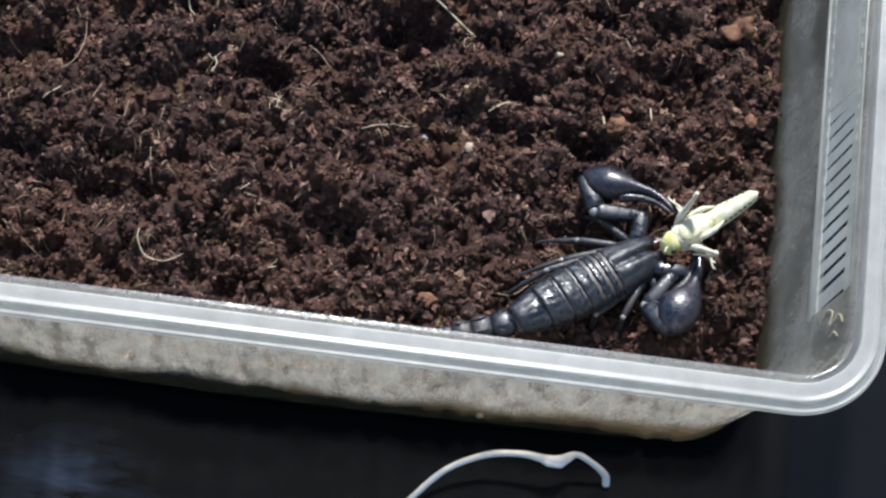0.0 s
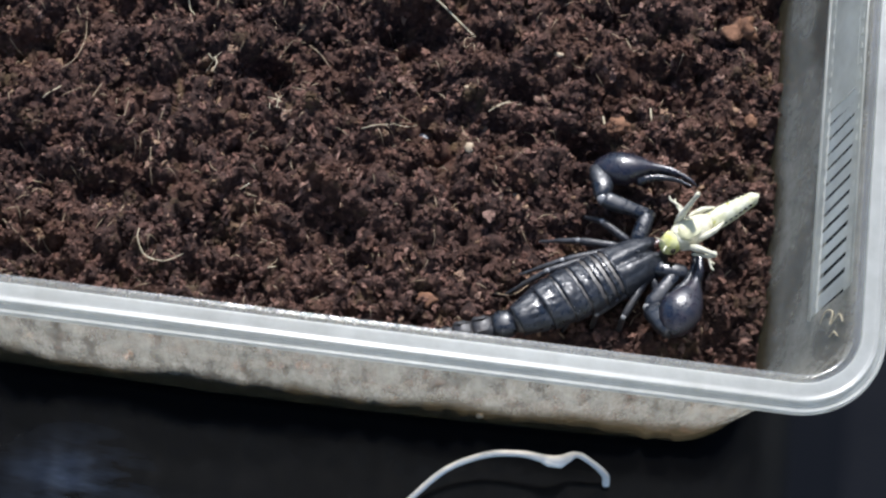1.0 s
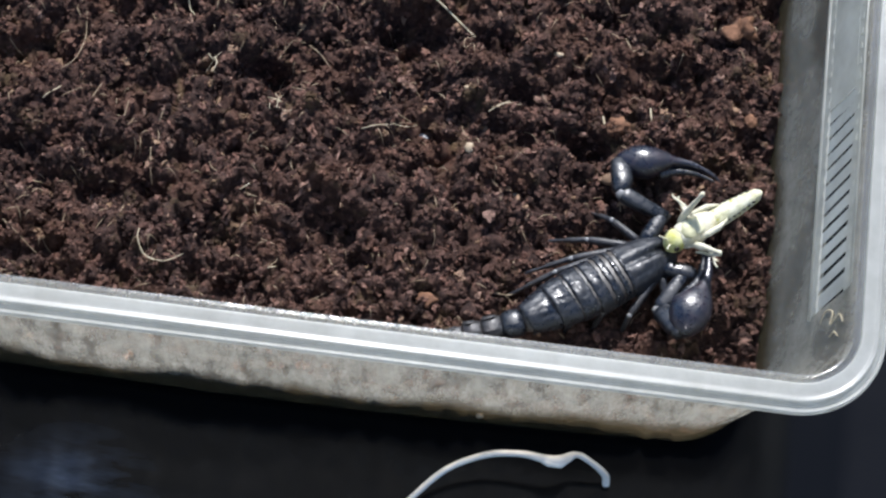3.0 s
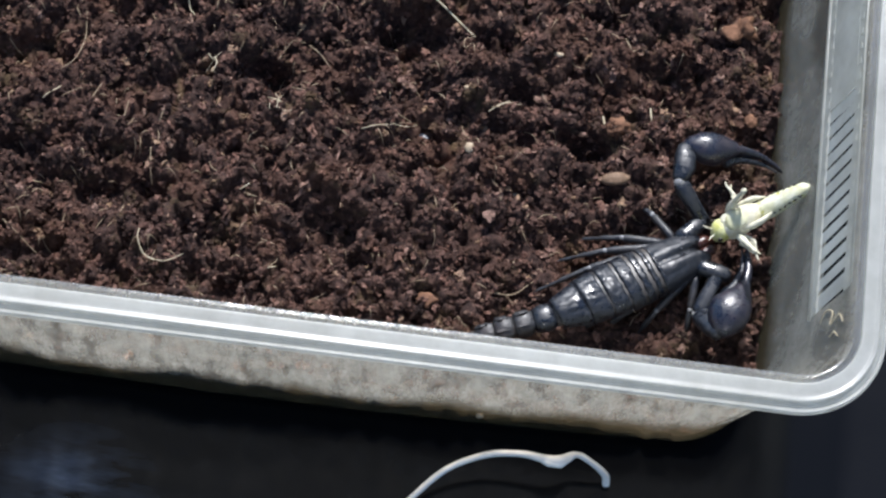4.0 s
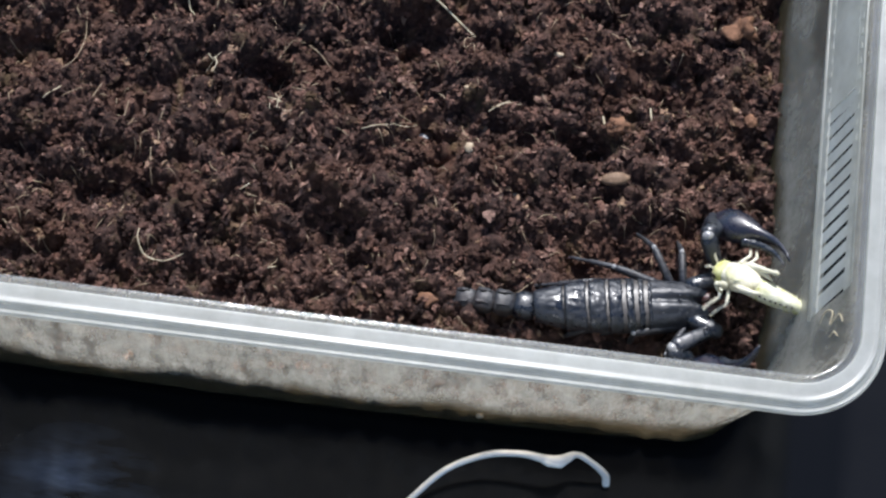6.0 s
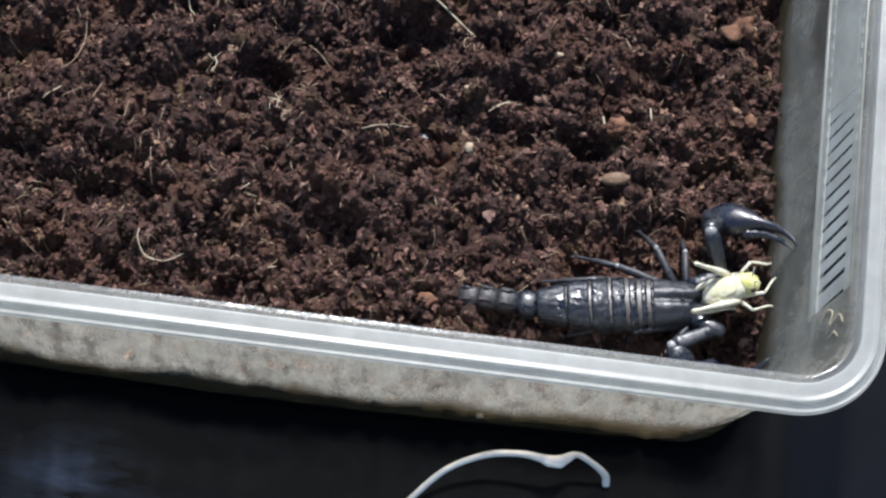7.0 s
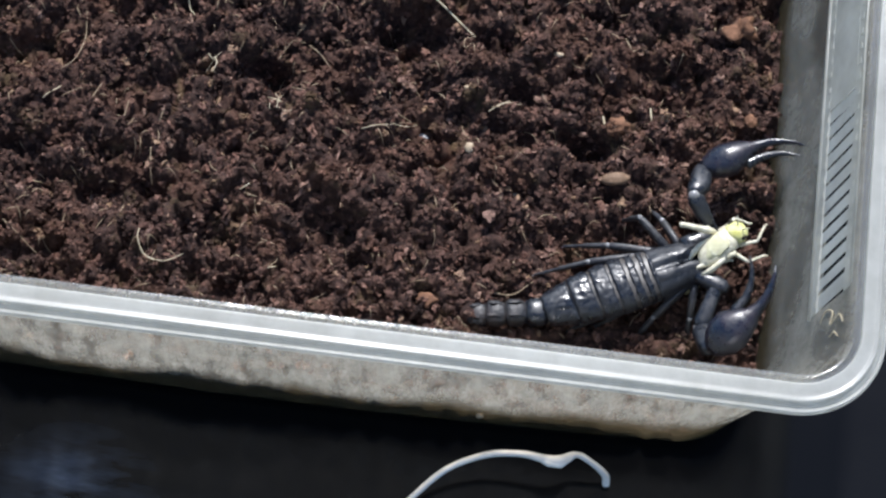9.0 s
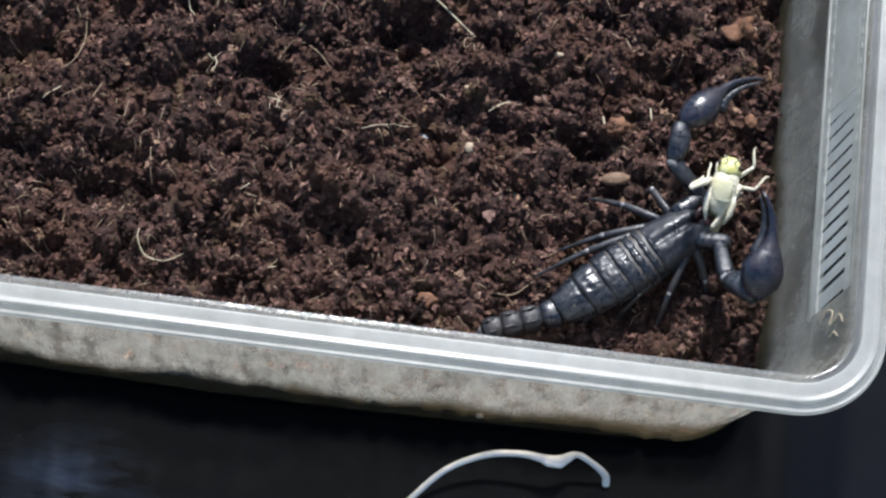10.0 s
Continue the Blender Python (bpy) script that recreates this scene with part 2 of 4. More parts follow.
def block(x0, x1, y0, y1, z0, z1, bevel=0.0, bm=None):
    bm = bm or bmesh.new()
    made = bmesh.ops.create_cube(bm, size=1)["verts"]
    for v in made:
        v.co = Vector(((x0 + x1) / 2 + v.co.x * (x1 - x0), (y0 + y1) / 2 + v.co.y * (y1 - y0), (z0 + z1) / 2 + v.co.z * (z1 - z0)))
    if bevel:
        bmesh.ops.bevel(bm, geom=list({e for v in made for e in v.link_edges}), offset=bevel, segments=2, affect="EDGES", profile=0.5)
    return bm


# ---- the dark surface under the tub ----
def build_table():
    bm = bmesh.new()
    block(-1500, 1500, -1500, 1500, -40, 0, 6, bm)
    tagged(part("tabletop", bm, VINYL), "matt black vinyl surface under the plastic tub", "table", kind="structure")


build_table()

# ---- the plastic tub ----
WALL_Z = (2.0, 4.0, 8.0, 24.0, 64.0, 69.0, 89.4, 92.0, 97.0)
VENT_Y = (-26.0, 50.0)


def wall_at(z, inner):
    """Sides of the tub at a height: x0, x1, y0, y1, corner radius."""
    zs = (2, 4, 8, 24, 98)
    right = np.interp(z, zs, (108.0, 111.5, 113.5, 115.8, 135.3))
    near = np.interp(z, zs, (-49.5, -52.5, -54.0, -56.0, -61.5))
    radius = np.interp(z, zs, (22.0, 25.0, 26.5, 26.0, 17.0))
    out = 0.0 if inner else 1.3
    return -230 - (right - 116) - out, right + out, near - out, 205 - near + out, radius + out


def tub_loop(bm, x0, x1, y0, y1, r, z):
    """A level rounded rectangle with extra points on the side that holds the vent."""
    pts = []
    bow = float(np.interp(z, (2, 30, 90), (3.2, 3.0, 0.0)))  # the soil's weight swells the long side
    for cx, cy, a0 in ((x1 - r, y1 - r, 0), (x0 + r, y1 - r, 90), (x0 + r, y0 + r, 180), (x1 - r, y0 + r, 270)):
        if a0 == 270:
            pts += [(x0 + r + (x1 - x0 - 2 * r) * k / 12, y0 - bow * math.sin(math.pi * k / 12)) for k in range(1, 12)]
        for i in range(13):
            a = radians(a0 + 7.5 * i)
            pts.append((cx + r * math.cos(a), cy + r * math.sin(a)))
    pts += [(x1, VENT_Y[0]), (x1, VENT_Y[1])]
    return [bm.verts.new((x, y, z)) for x, y in pts]


def skin(bm, a, b, hole=False):
    n = len(a)
    for i in range(n):
        if not (hole and i == n - 2):
            bm.faces.new((a[i], a[(i + 1) % n], b[(i + 1) % n], b[i]))


def build_tub():
    tub = new("plastic_tub")
    bm = bmesh.new()
    inner = [tub_loop(bm, *wall_at(z, True), z) for z in WALL_Z[1:]]
    outer = [tub_loop(bm, *wall_at(z, False), z) for z in WALL_Z]
    for loops, zs in ((inner, WALL_Z[1:]), (outer, WALL_Z)):
        for a, b, z in zip(loops, loops[1:], zs):
            skin(bm, a, b, z == 69.0)
    bm.faces.new(inner[0])
    bm.faces.new(outer[0][::-1])
    skin(bm, outer[-1], inner[-1])
    for z in (69.0, 89.4):
        i, o = inner[WALL_Z.index(z) - 1], outer[WALL_Z.index(z)]
        bm.faces.new((i[-2], i[-1], o[-1], o[-2]))
    lo_i, hi_i, lo_o, hi_o = inner[4], inner[5], outer[5], outer[6]
    for k in (-2, -1):
        bm.faces.new((lo_i[k], hi_i[k], hi_o[k], lo_o[k]))
    body = part("tub_body", bm, TUB_WALL, tub, "milky see-through plastic walls")
    body.data.shade_smooth()
    # rim: a clear inner lip, then a rolled band with a ridge and a short skirt
    lip = ((0.0, 96.0), (0.05, 98.6), (0.15, 99.15), (0.4, 99.5), (0.75, 99.62), (1.1, 99.55), (1.35, 99.3), (2.9, 98.9), (3.3, 98.9), (3.3, 98.2), (1.6, 97.0), (1.3, 96.0))
    band = ((3.32, 98.3), (3.36, 100.0), (3.6, 100.3), (4.3, 100.35), (6.9, 100.2), (8.1, 100.2), (8.5, 100.25), (8.8, 100.34), (9.1, 100.42), (9.4, 100.47), (9.7, 100.48), (10.0, 100.4), (10.2, 100.2), (10.3, 99.5),
            (10.6, 99.25), (10.75, 99.3), (10.9, 99.05), (11.15, 98.9), (11.3, 98.95), (11.45, 98.7), (11.7, 98.5), (12.0, 98.45), (12.2, 98.62), (12.5, 98.8), (12.8, 98.86), (13.1, 98.78), (13.35, 98.5), (13.45, 98.0), (13.4, 97.0), (13.1, 96.7), (12.3, 96.8), (10.3, 97.6), (8.8, 98.2), (4.0, 98.2))
    x0, x1, y0, y1, r = wall_at(98, True)
    for name, section, material, label in (("rim", band, TUB_RIM, "rounded frosted rim with a ridge"), ("inner_lip", lip, TUB_LIP, "clearer inner lip of the rim")):
        bm = bmesh.new()
        loops = [tub_loop(bm, x0 - s, x1 + 0.84 * s, y0 - s, y1 + s, r + 0.9 * s, z) for s, z in section]
        for a, b in zip(loops, loops[1:] + loops[:1]):
            skin(bm, a, b)
        part(name, bm, material, tub, label).data.set_sharp_from_angle(angle=radians(40))
    # vent: upright slats in the end wall, with a raised frame
    def on_wall(bm, y0, y1, z0, z1, proud, deep=1.3, lean=0.0):
        a, b = (wall_at(z, True)[1] for z in (z0, z1))
        v = [bm.verts.new((x, y + d, z)) for x, z, d in ((a - proud, z0, 0), (b - proud, z1, lean), (b + deep, z1, lean), (a + deep, z0, 0)) for y in (y0, y1)]
        for f in ((0, 1, 3, 2), (2, 3, 5, 4), (4, 5, 7, 6), (6, 7, 1, 0), (0, 2, 4, 6), (1, 7, 5, 3)):
            bm.faces.new([v[i] for i in f])
        return bm

    vent = part("vent_frame", on_wall(bmesh.new(), VENT_Y[0] - 1.0, 170, 63.2, 64.4, 0.9, -0.05), TUB_RIM, tub, "raised edge of the vent panel")
    on = on_wall(bmesh.new(), -25.2, 170, 94.6, 95.6, 0.7, -0.05)
    part("vent_frame", on, TUB_RIM, tub)
    for y0, y1, z0, z1 in ((VENT_Y[0], 170, 64.5, 68.9), (VENT_Y[0], 170, 89.5, 94.5), (VENT_Y[1] + 0.2, 170, 69.0, 89.4)):
        part("vent_panel", on_wall(bmesh.new(), y0, y1, z0, z1, 0.35, -0.05), TUB_RIM, tub, "frosted vent panel", smooth=False)
    pitch = (VENT_Y[1] - VENT_Y[0]) / 13
    for k in range(13):
        y = VENT_Y[0] + pitch * k
        part("vent_slat", on_wall(bmesh.new(), y + (2.05 - 0.07 * k if k else 0.2), y + pitch, 69.02, 89.38, 0.1, 0.06, 0.0 if k == 12 else 1.3), TUB_RIM, vent, smooth=False)
    for k in range(31):
        for z in (66.4, 90.8):
            y = -24 + pitch * k
            part("vent_stud", on_wall(bmesh.new(), y, y + 2.2, z, z + 1.9, 0.5, -0.05), TUB_RIM, vent, smooth=False)
    return tagged(tub, "milky see-through plastic tub with a rounded rim, part filled with soil", "plastic tub")


build_tub()


# ---- the soil ----
SOIL_X, SOIL_Y, SOIL_STEP = -183.0, -57.5, 0.6


def soil_field():
    """Heights of the loose soil in millimetres on a fine grid: heaped clods, each rough by itself."""
    rng = np.random.default_rng(8)
    nx, ny = int((116.5 - SOIL_X) / SOIL_STEP) + 1, int((128 - SOIL_Y) / SOIL_STEP) + 1
    xs, ys = SOIL_X + SOIL_STEP * np.arange(nx), SOIL_Y + SOIL_STEP * np.arange(ny)

    def waves(size, shift):
        """Smooth noise of one size, from a coarse grid."""
        cx, cy = int(nx * SOIL_STEP / size * 3) + 3, int(ny * SOIL_STEP / size * 3) + 3
        coarse = np.array([[noise.noise(Vector((i / 3 + shift, j / 3, shift))) for j in range(cy)] for i in range(cx)])
        u, v = np.arange(nx) * SOIL_STEP / size * 3, np.arange(ny) * SOIL_STEP / size * 3
        i, j = u.astype(int), v.astype(int)
        fu, fv = (u - i)[:, None], (v - j)[None, :]
        return (coarse[np.ix_(i, j)] * (1 - fu) + coarse[np.ix_(i + 1, j)] * fu) * (1 - fv) + (coarse[np.ix_(i, j + 1)] * (1 - fu) + coarse[np.ix_(i + 1, j + 1)] * fu) * fv

    base = 4.2 * waves(40, 2.5) + 9.0 * waves(18, 7.5)
    h = base - 3.0
    rough = 1 + 0.55 * waves(4.5, 3.3) + 0.45 * waves(2.4, 9.1)
    for _ in range(3300):
        cx, cy = rng.uniform(xs[0], xs[-1]), rng.uniform(ys[0], ys[-1])
        r = 1.6 + 5.4 * rng.random() ** 2.2
        i0, i1 = max(int((cx - r * 1.4 - SOIL_X) / SOIL_STEP), 0), min(int((cx + r * 1.4 - SOIL_X) / SOIL_STEP) + 2, nx)
        j0, j1 = max(int((cy - r * 1.4 - SOIL_Y) / SOIL_STEP), 0), min(int((cy + r * 1.4 - SOIL_Y) / SOIL_STEP) + 2, ny)
        if i1 - i0 < 2 or j1 - j0 < 2:
            continue
        mid = base[min(max(int((cx - SOIL_X) / SOIL_STEP), 0), nx - 1), min(max(int((cy - SOIL_Y) / SOIL_STEP), 0), ny - 1)]
        stretch, turn = rng.uniform(0.65, 1.0), rng.uniform(0, math.pi)
        dx, dy = xs[i0:i1, None] - cx, ys[None, j0:j1] - cy
        a, b = dx * math.cos(turn) + dy * math.sin(turn), (dy * math.cos(turn) - dx * math.sin(turn)) / stretch
        dome = np.maximum(r * r * rough[i0:i1, j0:j1] - a * a - b * b, 0)
        top = mid - 0.55 * r + rng.uniform(-2.6, 1.3) + 0.95 * np.sqrt(dome)
        h[i0:i1, j0:j1] = np.where(dome > 0, np.maximum(h[i0:i1, j0:j1], top), h[i0:i1, j0:j1])
    h += 5.0 * waves(9, 6.1) + 3.0 * waves(6, 8.4) + 1.1 * waves(3.4, 5.2) + 1.0 * waves(2.0, 1.2) + 0.5 * waves(1.3, 4.4)
    h += 24.0 - h.mean()
    # steep holes between the clods
    for px, py, deep, wide in ((-73, 61, 7, 9), (77, 77, 9, 13), (-22, 84, 6, 11), (10, 84, 4, 8), (112, 116, 5, 9), (-79, -22, 4, 8), (48, 48, 7, 8), (-39, 4, 5, 8), (-152, 60, 5, 9), (-125, 8, 4, 7), (-106, 10, 4, 7), (22, 66, 3, 6), (-120, 78, 4, 7), (26, 48, 3, 6)):
        h -= 2.1 * deep * np.exp(-(((xs[:, None] - px) / (1.25 * wide)) ** 2 + ((ys[None, :] - py) / (0.8 * wide)) ** 2 + 0.5 * waves(7, px)) ** 2)
    # trampled where the animal stands
    k = np.exp(-(((xs[:, None] - 66) / 40) ** 2 + ((ys[None, :] + 8) / 30) ** 2) ** 2)
    h = h * (1 - k) + (18.6 + 0.55 * (h - 24)) * k
    # hollows dug out in the corner and along the animal's flank
    h = h - 9.5 * np.exp(-(((xs[:, None] - 99) / 14) ** 2 + ((ys[None, :] + 30) / 15) ** 2) ** 2)
    h = h - 6.5 * np.exp(-(((xs[:, None] - 53) / 24) ** 2 + ((ys[None, :] - 8) / 10) ** 2) ** 2)
    h = h - 14.0 * np.exp(-(((xs[:, None] - 69) / 43) ** 2 + ((ys[None, :] + 45) / 15) ** 2) ** 2)
    return xs, ys, np.where(h < 8.5, 8.5 + 0.3 * (h - 8.5), h).clip(5.5)


SOIL_XS, SOIL_YS, SOIL = soil_field()


def soil_height(x, y):
    i = min(max(round((x - SOIL_X) / SOIL_STEP), 0), len(SOIL_XS) - 1)
    j = min(max(round((y - SOIL_Y) / SOIL_STEP), 0), len(SOIL_YS) - 1)
    return float(SOIL[i, j])


def build_soil():
    """The bed: the fine grid, plain margins out to the far walls and a skirt down to the tub's floor."""
    bm = bmesh.new()
    xs = [-232.0, -205.0, *SOIL_XS]
    ys = [*SOIL_YS, 170.0, 215.0, 262.0]
    grid = [[bm.verts.new((x, y, soil_height(x, y))) for y in ys] for x in xs]
    for a, b in zip(grid, grid[1:]):
        for i in range(len(ys) - 1):
            bm.faces.new((a[i], b[i], b[i + 1], a[i + 1]))
    edge = [row[0] for row in grid] + grid[-1][1:] + [row[-1] for row in grid[-2::-1]] + grid[0][-2:0:-1]
    x0, x1, y0, y1, r = wall_at(6, True)
    foot = [bm.verts.new((min(max(v.co.x, x0 + 1), x1 - 0.5), max(v.co.y, y0 + 0.5), 4.3)) for v in edge]
    for i in range(len(edge)):
        j = (i + 1) % len(edge)
        bm.faces.new((edge[i], foot[i], foot[j], edge[j]))
    # the corner follows the tub's rounding
    for v in bm.verts:
        x0, x1, y0, y1, r = wall_at(v.co.z, True)
        x1, y0, r = x1 - 0.25, y0 + 0.25, r - 0.25
        v.co.x, v.co.y = min(v.co.x, x1), max(v.co.y, y0)
        cx, cy = x1 - r, y0 + r
        if v.co.x > cx and v.co.y < cy:
            d = math.hypot(v.co.x - cx, v.co.y - cy)
            if d > r:
                v.co.x, v.co.y = cx + (v.co.x - cx) * r / d, cy + (v.co.y - cy) * r / d
    tagged(part("soil", bm, SOIL_BED), "dark brown crumbly coconut soil filling the tub", "soil", kind="stuff")


def build_crumbs():
    rng = np.random.default_rng(4)
    shapes = []
    for k in range(24):
        bm = lump(1, 0.9, 0.8, 1.25, k + 1, 2)
        shapes.append((np.array([v.co * rng.uniform(0.62, 1.3) for v in bm.verts]), np.array([[v.index for v in f.verts] for f in bm.faces])))
        bm.free()
    verts, faces, count = [], [], 0
    x0, x1, y0, y1, cr = wall_at(24, True)
    cx, cy = x1 - cr, y0 + cr
    for i in range(25200):
        x, y = rng.uniform(-182, 116), rng.uniform(-57, 128)
        r = 0.36 + 1.35 * rng.random() ** 2.6
        if rng.random() < 0.05:
            r *= 1.35
        pressed = i >= 24000
        if pressed:
            if rng.random() < 0.7:
                y = y0 + r * rng.uniform(0.7, 1.2)
            else:
                x = x1 - r * rng.uniform(0.8, 1.3)
        elif x > x1 - r or y < y0 + r or (x > cx and y < cy and math.hypot(x - cx, y - cy) > cr - r):
            continue
        if pressed and x > cx and y < cy:
            continue
        lx0, lx1, ly0, ly1, lr = wall_at(max(soil_height(x, y) - 2.0, 4.0), True)
        if x > lx1 - r or y < ly0 + 0.4 * r or (x > lx1 - lr and y < ly0 + lr and math.hypot(x - lx1 + lr, y - ly0 - lr) > lr - r):
            continue
        v, f = shapes[rng.integers(0, 8) if r > 1.65 else rng.integers(8, 24)]
        turn = np.array(Euler(rng.uniform(0, 6.28, 3)).to_matrix())
        size = r * rng.uniform(0.45, 1.5, 3)
        verts.append((v * size) @ turn.T + (x, y, soil_height(x, y) + (rng.uniform(-2.0, 1.6) if pressed else r * rng.uniform(-0.35, 0.6))))
        faces.append(f + count)
        count += len(v)
    verts, faces = np.concatenate(verts) * 0.001, np.concatenate(faces)
    me = bpy.data.meshes.new("soil_crumbs")
    me.vertices.add(len(verts))
    me.vertices.foreach_set("co", verts.ravel())
    me.loops.add(faces.size)
    me.loops.foreach_set("vertex_index", faces.ravel().astype(np.int32))
    me.polygons.add(len(faces))
    me.polygons.foreach_set("loop_start", np.arange(0, faces.size, 3, dtype=np.int32))
    me.polygons.foreach_set("use_smooth", np.zeros(len(faces), dtype=bool))
    me.update(calc_edges=True)
    me.validate()
    me.materials.append(SOIL_CRUMB)
    tagged(new("soil_crumbs", me), "loose dark brown crumbs of coconut soil", "soil", kind="stuff")


build_soil()
build_crumbs()


# ---- the scorpion: x forward from the front edge of its shield, z up from the soil ----
def build_scorpion():
    scorpion = tagged(new("scorpion"), "glossy black scorpion with large claws, walking on the soil", "scorpion")
    # front shield, cleft in the middle
    bm = bmesh.new()
    rows = []
    for i in range(25):
        u = i / 24
        x = 2.2 - 21.6 * u
        w = 7.3 + 2.9 * u ** 0.8 - 0.5 * max(0, u - 0.9) * 10
        top = 9.2 + 3.0 * math.sin(min(1, u * 1.5) * math.pi / 2) - 0.6 * u
        row = []
        for j in range(33):
            v = j / 16 - 1
            z = 4.2 + (top - 4.2) * (1 - abs(v) ** 2.6) ** 0.6
            z -= 2.7 * math.exp(-(v / 0.15) ** 2) * (1 - 0.72 * u) + 0.5 * math.exp(-((abs(v) - 0.55) / 0.12) ** 2) * u
            notch = 3.2 * math.exp(-(v / 0.26) ** 2) * max(0, 1 - u * 3) + 2.4 * abs(v) ** 3 * max(0, 1 - u * 4)
            row.append(bm.verts.new((x - notch, v * w, z - (1.6 * (1 - u * 6) if u < 1 / 6 else 0))))
        rows.append(row)
    for a, b in zip(rows, rows[1:]):
        for j in range(32):
            bm.faces.new((a[j], a[j + 1], b[j + 1], b[j]))
    for row in (rows[0], rows[-1]):
        low = [bm.verts.new((v.co.x + (-1.5 if row is rows[0] else 0), v.co.y * 0.8, 3.0)) for v in row]
        for j in range(32):
            bm.faces.new((row[j], low[j], low[j + 1], row[j + 1]))
    shield = part("head_shield", bm, SHIELD, scorpion, "smooth black shield with a middle furrow", relief=0.22)
    for s in (-1, 1):
        part("eye", lump(0.6, 0.45, 0.5, 0.05, 2, 2, (-9.0, s * 0.9, 12.0)), SHELL, shield)
    # belly and plates
    part("belly", loft([(-6, 0, 5.0, 6.0, 4.0, 3.4), (-16, 0, 5.4, 8.0, 5.4, 3.9), (-19, 0, 5.4, 9.0, 5.35, 3.9), (-30, 0, 5.4, 9.4, 5.5, 4.2), (-38, 0, 5.4, 9.2, 5.1, 4.2), (-46, 0, 5.4, 8.2, 4.7, 4.0),
                        (-56, 0, 5.0, 5.8, 3.8, 3.4), (-60.5, 0, 4.8, 3.8, 2.8, 2.6)], 20, 2.3), FOLD, scorpion, "dull brown-grey skin between the plates")
    x = -18.8
    lengths = (2.8, 3.3, 4.3, 5.7, 7.0, 8.1, 10.6)
    widths = (9.8, 10.1, 10.3, 10.5, 10.4, 10.0, 8.9, 5.8)
    for k, length in enumerate(lengths):
        w0, w1 = widths[k], widths[k + 1]
        t0, t1 = 6.6 - 0.22 * max(0, k - 3), 6.9 - 0.26 * max(0, k - 3)
        bm = bmesh.new()
        rows = []
        for i in range(10):
            u = i / 9
            w = (w0 + (w1 - w0) * u) * (1 - 0.03 * (1 - u))
            lift = (t0 + (t1 - t0) * u) * (0.90 + 0.10 * min(1, u * 2.2)) - (0.35 if u == 1 else 0)
            if k == 6:
                lift *= 1 - 0.25 * u
            rows.append([bm.verts.new((x - (length - (1.5 if k < 3 else 0.9 if k < 5 else 0.5)) * u + 0.9 * abs(j / 16 - 1) ** 2 * 0.8, (j / 16 - 1) * w,
                                       5.4 - 0.5 * u + lift * max(0.0, 1 - abs(j / 16 - 1) ** 2.1) ** 0.55
                                       - 0.18 * math.exp(-((abs(j / 16 - 1) - 0.45) / 0.14) ** 2))) for j in range(33)])
        low = [[bm.verts.new((v.co.x, v.co.y * 0.93, v.co.z - 0.9)) for v in row] for row in (rows[0], rows[-1])]
        for a, b in [*zip(rows, rows[1:]), (low[0], rows[0]), (rows[-1], low[1])]:
            for j in range(32):
                bm.faces.new((a[j], a[j + 1], b[j + 1], b[j]))
        part("back_plate", bm, SHELL, scorpion, relief=0.34, grain=1.7)
        x -= length
    # jaws
    for s in (-1, 1):
        part("jaw", tube([(-0.6, s * 1.9, 6.2), (2.9, s * 2.1, 6.4), (5.6, s * 1.2, 5.4)], (1.9, 2.1, 0.7), 9, 4), JAW, scorpion, "small red-brown jaw")
    # tail: hinge at its root, x backwards
    tail = part("tail", loft([(-0.5, 0, 4.6, 4.0, 3.0, 2.8), (1.5, 0, 4.6, 4.9, 3.8, 3.2), (5.0, 0, 4.5, 4.9, 3.9, 3.2), (7.2, 0, 4.4, 3.9, 3.1, 2.8)], 14, 2.8), SHELL, scorpion, "thick ridged black tail, its end dug into the soil")
    spot_on, yaw, pitch = Vector((7.0, 0, 4.4)), 0.0, 0.0
    for length, w, bend, dip in ((7.2, 4.7, 0, 3), (7.0, 4.5, -3, 8), (6.8, 4.3, 3, 16), (7.0, 4.0, 6, 24)):
        yaw, pitch = yaw + radians(bend), pitch + radians(dip)
        bm = loft([(-0.4, 0, 0, w * 0.70, w * 0.54, w * 0.5), (0.9, 0, 0, w * 0.86, w * 0.66, w * 0.6), (2.2, 0, 0, w * 0.98, w * 0.78, w * 0.66), (length * 0.55, 0, 0, w, w * 0.82, w * 0.66), (length - 1.3, 0, 0, w * 0.98, w * 0.88, w * 0.68), (length - 0.4, 0, 0, w * 0.84, w * 0.7, w * 0.6), (length, 0, 0, w * 0.66, w * 0.5, w * 0.48)], 18, 2.9)
        for ridge in (-0.5, 0.5):
            tube([(1.2, ridge * w, w * 0.72), (length * 0.5, ridge * w, w * 0.82), (length - 1.0, ridge * w, w * 0.84)], (0.3, 0.5, 0.6), 6, 3, 1, bm)
        turn = Matrix.Rotation(yaw, 4, "Z") @ Matrix.Rotation(pitch, 4, "Y")
        bm.transform(Matrix.Translation(spot_on) @ turn)
        part("tail_segment", bm, DUSTY_SHELL, tail, relief=0.5, grain=1.6)
        spot_on = spot_on + turn.to_3x3() @ Vector((length - 0.1, 0, 0))
    bm = loft([(-0.3, 0, 0, 1.5, 1.3, 1.2), (2, 0, 0, 3.1, 2.6, 2.4), (5, 0, 0, 2.8, 2.3, 2.1), (7.5, 0, 0.5, 1.3, 1.1, 1.0), (9.5, 0, 1.6, 0.6, 0.5, 0.5), (11.5, 0, 3.2, 0.12, 0.12, 0.12)], 10)
    bm.transform(Matrix.Translation(spot_on) @ Matrix.Rotation(yaw, 4, "Z") @ Matrix.Rotation(pitch + radians(35), 4, "Y"))
